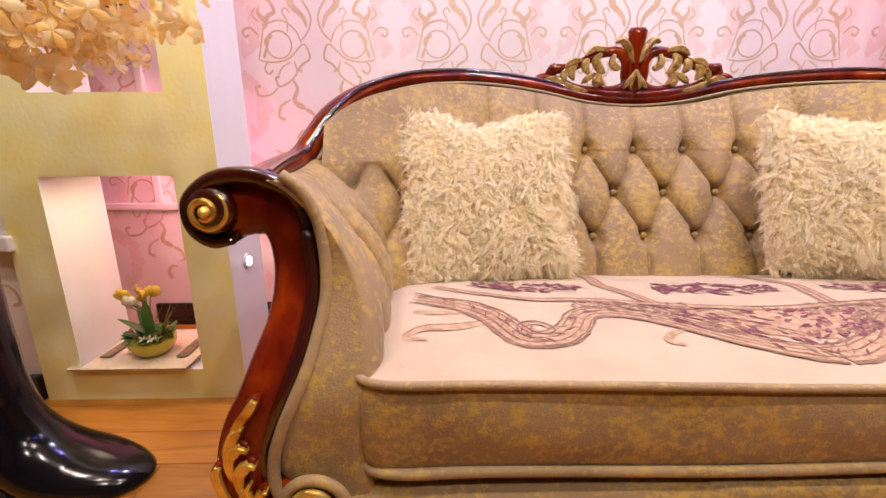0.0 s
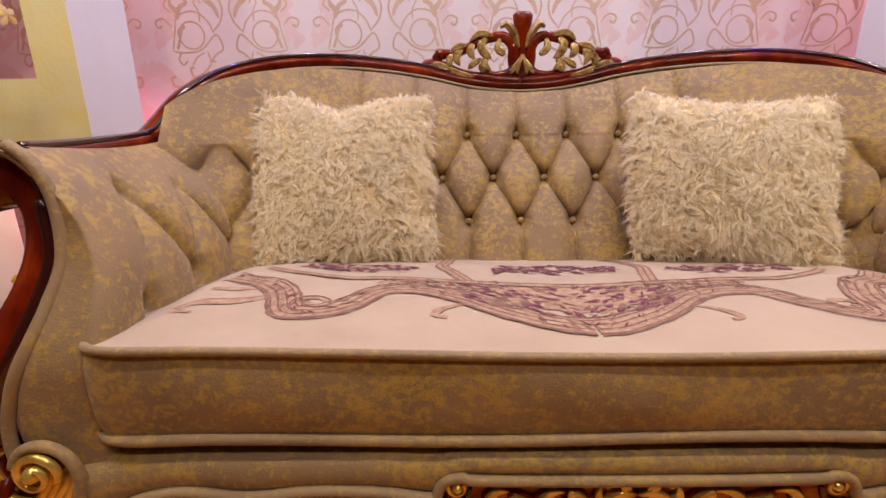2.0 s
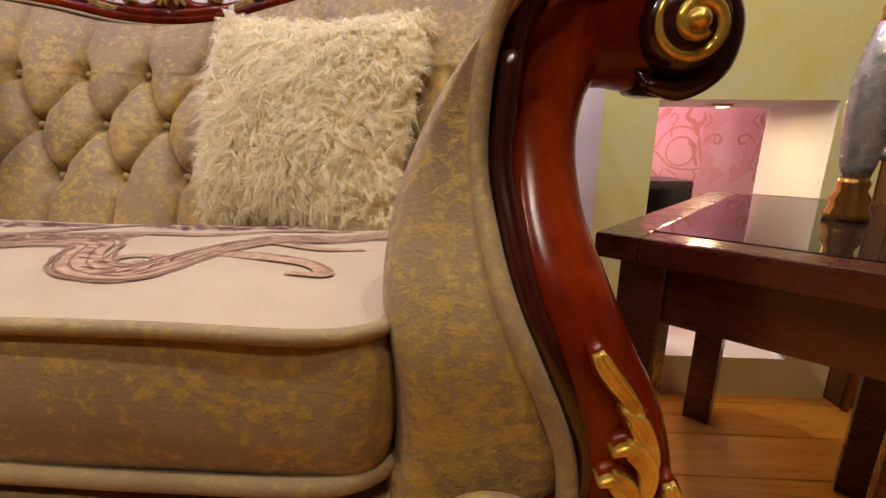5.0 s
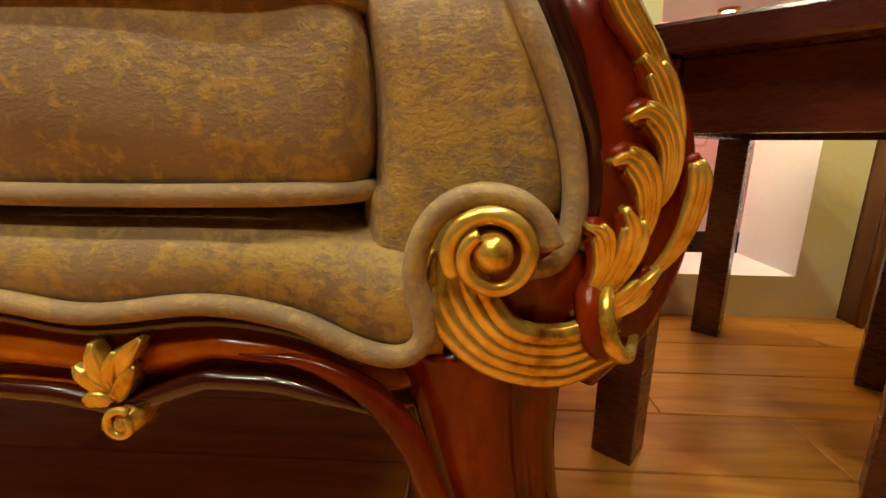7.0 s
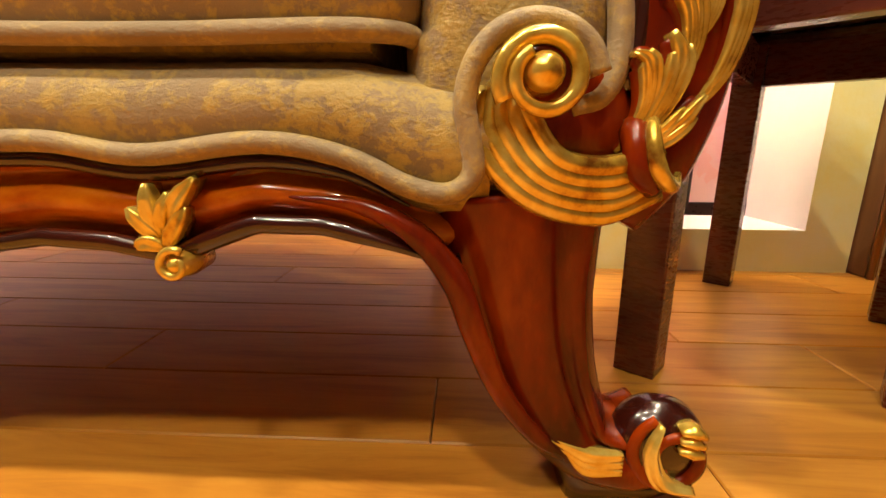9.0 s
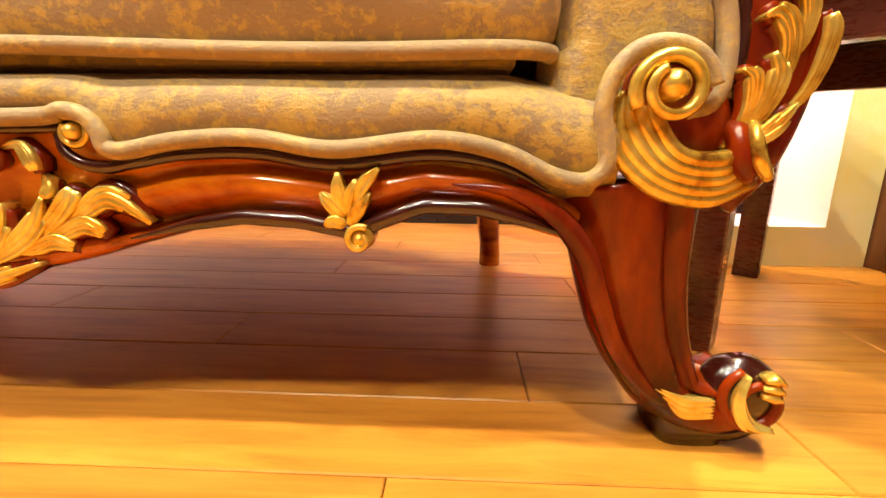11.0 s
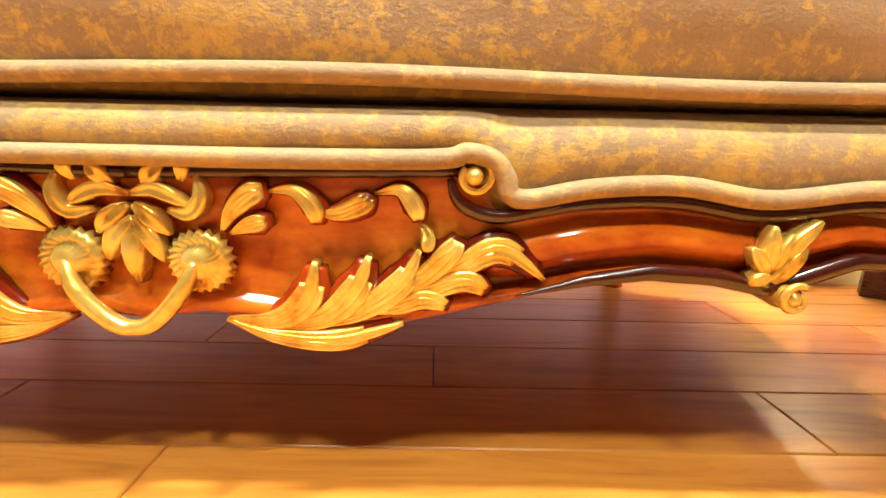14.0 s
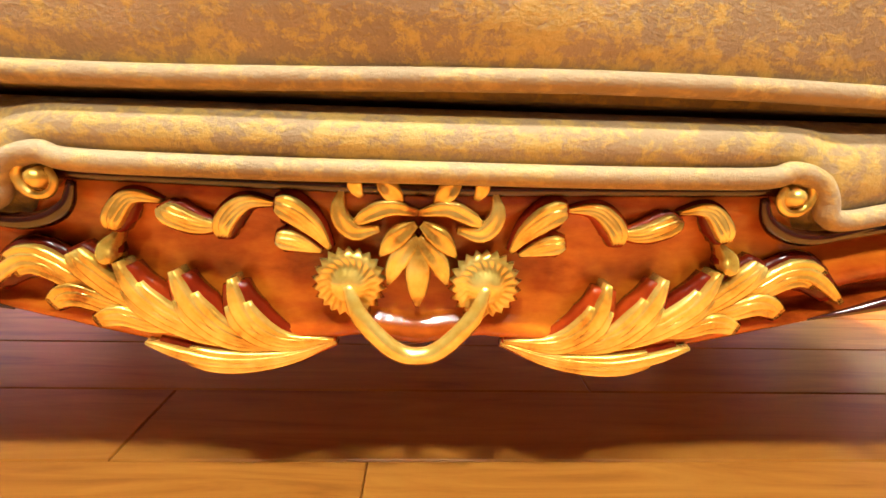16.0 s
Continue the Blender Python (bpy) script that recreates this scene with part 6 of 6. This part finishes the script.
def orchid():
    rng = random.Random(3)
    x, y, z = -1.567, 1.78, 0.123
    tr = thing("tray", "square cream ceramic tray with brown mosaic inlay", "tray")
    rings = []
    for w, h in ((0.10, 0.104), (0.15, 0.106), (0.178, 0.120), (0.182, 0.121), (0.178, 0.114), (0.12, 0.112)):
        rings.append([(x - 0.012 + w * u, y + 0.02 + 0.78 * w * v, h) for u, v in ((-1, -1), (0, -1), (1, -1), (1, 0), (1, 1), (0, 1), (-1, 1), (-1, 0))])
    mesh_ob("dish", *loft(rings), TRAY, tr, smooth=False)
    for px in (-0.135, 0.11):
        o = box_ob("inlay", (x + px - 0.016, y - 0.04, 0.1165), (x + px + 0.016, y + 0.10, 0.1205), MOSAIC, tr, 0.001)
    p = thing("potted_orchid", "yellow artificial orchid in a round yellow bowl with greenery", "potted plant")
    z = 0.1125
    lathe("bowl", [(0.002, 0), (0.035, 0.0), (0.055, 0.012), (0.068, 0.035), (0.070, 0.052), (0.063, 0.060), (0.058, 0.054), (0.02, 0.05)], YELLOW_POT, p, 40, (x, y, z))
    lots = []
    for _ in range(150):
        a, r = rng.uniform(0, math.tau), 0.066 * math.sqrt(rng.random())
        lots.append(blade((x + r * math.cos(a), y + r * math.sin(a), z + 0.055 + rng.uniform(0, 0.02)), (math.cos(a + rng.uniform(-1, 1)), math.sin(a + rng.uniform(-1, 1)), 0.2), rng.uniform(0.0, 1.0), rng.uniform(0.015, 0.032), rng.uniform(0.005, 0.010)))
    merged("greenery", lots, LEAF, p, "stuff")
    for d, up, ln, wd in (((-1, -0.2, 0), 1.0, 0.085, 0.017), ((0.15, -0.2, 0), 4.0, 0.035, 0.016), ((0.5, 0.2, 0), 2.2, 0.06, 0.014), ((-0.4, 0.3, 0), 1.8, 0.06, 0.015)):
        raw_ob("leaf", *[[tuple(q) for q in L] if i == 0 else L for i, L in enumerate(blade((x - 0.005, y, z + 0.065), d, up, ln, wd, 0.25))], LEAF, p)
    for tip, mat in (((-0.060, -0.02, 0.205), YELLOW), ((-0.012, -0.02, 0.222), YELLOW), ((0.028, 0.0, 0.21), YELLOW), ((-0.062, -0.01, 0.175), YELLOW), ((-0.035, -0.03, 0.185), CREAM), ((0.004, 0.0, 0.20), YELLOW)):
        q = (x + tip[0], y + tip[1], z + tip[2])
        tube("stem", [(x, y, z + 0.05), (x + tip[0] * 0.2, y, z + 0.12), (x + tip[0] * 0.6, y + tip[1] * 0.5, z + tip[2] * 0.9), q], [0.0022, 0.0018, 0.0012], LEAF, p, n=12, k=5)
        f = flower("f", q, 0.024, 5, mat, p, (1.3, rng.uniform(-0.4, 0.4), rng.uniform(0, 6)), rng, 0.5)
        raw_ob("blossom", [tuple(a) for a in f[0]], f[1], mat, p)
    twigs = []
    for _ in range(10):
        twigs.append(blade((x + 0.03, y, z + 0.06), (1, rng.uniform(-0.5, 0.5), 0), rng.uniform(0.8, 3.0), rng.uniform(0.05, 0.08), 0.003))
    merged("fine_twigs", twigs, OLIVE, p, "stuff")
    for k in range(3):
        f = flower("f", (x + 0.01 + 0.02 * k, y - 0.055, z + 0.075), 0.013, 5, CREAM, p, (1.2, 0, k), rng, 0.2, 0.25)
        raw_ob("blossom", [tuple(a) for a in f[0]], f[1], CREAM, p)


orchid()


def red_plant():
    rng = random.Random(8)
    x, y, z = 1.372, 1.79, 0.9405
    p = thing("potted_flowers", "red artificial flowers in a small white ribbed pot", "potted plant")
    rings = []
    for r, h in ((0.026, 0.0), (0.030, 0.004), (0.039, 0.045), (0.043, 0.05), (0.042, 0.056), (0.036, 0.052)):
        rings.append([(x + r * (1 + 0.03 * math.cos(14 * a)) * math.cos(a), y + r * (1 + 0.03 * math.cos(14 * a)) * math.sin(a), z + h) for a in np.linspace(0, math.tau, 56, endpoint=False)])
    mesh_ob("pot", *loft(rings), PORCELAIN, p)
    lots = []
    for _ in range(260):
        a, r = rng.uniform(0, math.tau), 0.06 * math.sqrt(rng.random())
        lots.append(blade((x + r * math.cos(a), y + r * math.sin(a), z + 0.05 + rng.uniform(0, 0.028)), (math.cos(a), math.sin(a), 0), rng.uniform(0.2, 1.3), rng.uniform(0.012, 0.022), rng.uniform(0.004, 0.007)))
    merged("foliage", lots, OLIVE, p, "stuff")
    for k in range(9):
        a = rng.uniform(0, math.tau)
        q = (x - 0.012 + 0.035 * math.cos(a) * (k > 0), y - 0.02 + 0.02 * math.sin(a), z + 0.092 + 0.012 * rng.random())
        f = flower("f", q, 0.024, 9, RED, p, (rng.uniform(0.2, 0.9), rng.uniform(-0.4, 0.4), k), rng, 0.5, 0.28)
        raw_ob("blossom", [tuple(a) for a in f[0]], f[1], RED, p)


red_plant()

# ---- small fittings ----
lamp_a = thing("wall_spotlight", "small round wall light, lit, in the divider's end face", "light fitting", group="divider lights")
rings = [[(-1.232 + d, 1.79 + r * math.cos(a), 0.425 + 1.0 * r * math.sin(a)) for a in np.linspace(0, math.tau, 24, endpoint=False)] for r, d in ((0.024, 0.0), (0.024, 0.006), (0.016, 0.008))]
mesh_ob("rim", *loft(rings), PORCELAIN, lamp_a)
mesh_ob("lens", *loft([[(-1.222 + d, 1.79 + r * math.cos(a), 0.425 + r * math.sin(a)) for a in np.linspace(0, math.tau, 20, endpoint=False)] for r, d in ((0.015, 0.0), (0.013, 0.004), (0.002, 0.005))]), COOL_GLOW, lamp_a)
lamp_b = thing("wall_spotlight", "small round wall light, unlit, in the divider's end face", "light fitting", group="divider lights")
mesh_ob("rim", *loft([[(1.05 - d, 1.79 + r * math.cos(a), 0.425 + r * math.sin(a)) for a in np.linspace(0, math.tau, 24, endpoint=False)] for r, d in ((0.026, 0.0), (0.026, 0.006), (0.018, 0.008))]), PORCELAIN, lamp_b)
mesh_ob("lens", *loft([[(1.041 - d, 1.79 + r * math.cos(a), 0.425 + r * math.sin(a)) for a in np.linspace(0, math.tau, 20, endpoint=False)] for r, d in ((0.017, 0.0), (0.012, 0.003), (0.002, 0.004))]), BLACK, lamp_b)
spot = thing("niche_downlight", "small round recessed downlight in the niche, lit", "light fitting")
lathe("rim", [(0.014, 0.7115), (0.024, 0.711), (0.023, 0.706), (0.015, 0.705)], BRASS, spot, 24, (1.366, 1.80, 0))
lathe("lens", [(0.002, 0.7105), (0.015, 0.710), (0.013, 0.704), (0.002, 0.703)], GLOW, spot, 20, (1.366, 1.80, 0))
box = thing("loudspeaker", "black loudspeaker box standing behind the divider", "loudspeaker")
box_ob("cabinet", (1.02, 2.06, 0), (1.46, 2.24, 0.505), BASE_BLACK, box, 0.006)
box_ob("grille", (1.04, 2.05, 0.03), (1.44, 2.0595, 0.48), BLACK, box, 0.002)

# ---- floor planks ----
floor = thing("floor", "orange oak laminate floor in staggered planks", "floor", kind="structure")
box_ob("subfloor", (-2.6, -2.3, -0.06), (2.6, BACK_Y, -0.009), TWIG, floor, 0)
PW = 0.128
rng = random.Random(21)
shared = {}


def plank(x0, x1, row, name):
    y0 = 0.882 + row * PW
    ln = round(x1 - x0, 3)
    if ln not in shared:
        g, c = 0.0006, 0.0016
        a, b, d = ln / 2 - g, PW / 2 - g, 0.009
        v = [(-a, -b, -d), (a, -b, -d), (a, b, -d), (-a, b, -d), (-a, -b, -c), (a, -b, -c), (a, b, -c), (-a, b, -c), (-a + c, -b + c, 0), (a - c, -b + c, 0), (a - c, b - c, 0), (-a + c, b - c, 0)]
        f = [(8, 9, 10, 11)] + [(k, (k + 1) % 4, 4 + (k + 1) % 4, 4 + k) for k in range(4)] + [(4 + k, 4 + (k + 1) % 4, 8 + (k + 1) % 4, 8 + k) for k in range(4)]
        me = bpy.data.meshes.new("plank")
        me.from_pydata(v, [], f)
        me.materials.append(OAK)
        shared[ln] = me
    ob = new(name, shared[ln])
    ob.parent = floor
    ob.location = ((x0 + x1) / 2, y0 + PW / 2, 0)


FIXED = {-1: 0.553, 0: 0.965, 1: 0.700, 2: 1.25}
for row in range(-24, 11):
    x = FIXED.get(row, rng.uniform(-0.5, 0.5))
    cuts = [x]
    while cuts[0] > -2.6:
        cuts.insert(0, cuts[0] - (1.0 if row in FIXED else 1.2))
    while cuts[-1] < 2.6:
        cuts.append(cuts[-1] + (1.0 if row in FIXED else 1.2))
    for a, b in zip(cuts, cuts[1:]):
        a, b = max(a, -2.6), min(b, 2.6)
        if b - a > 0.02 and 0.882 + row * PW < BACK_Y - 0.02:
            plank(a, b, row, "plank")
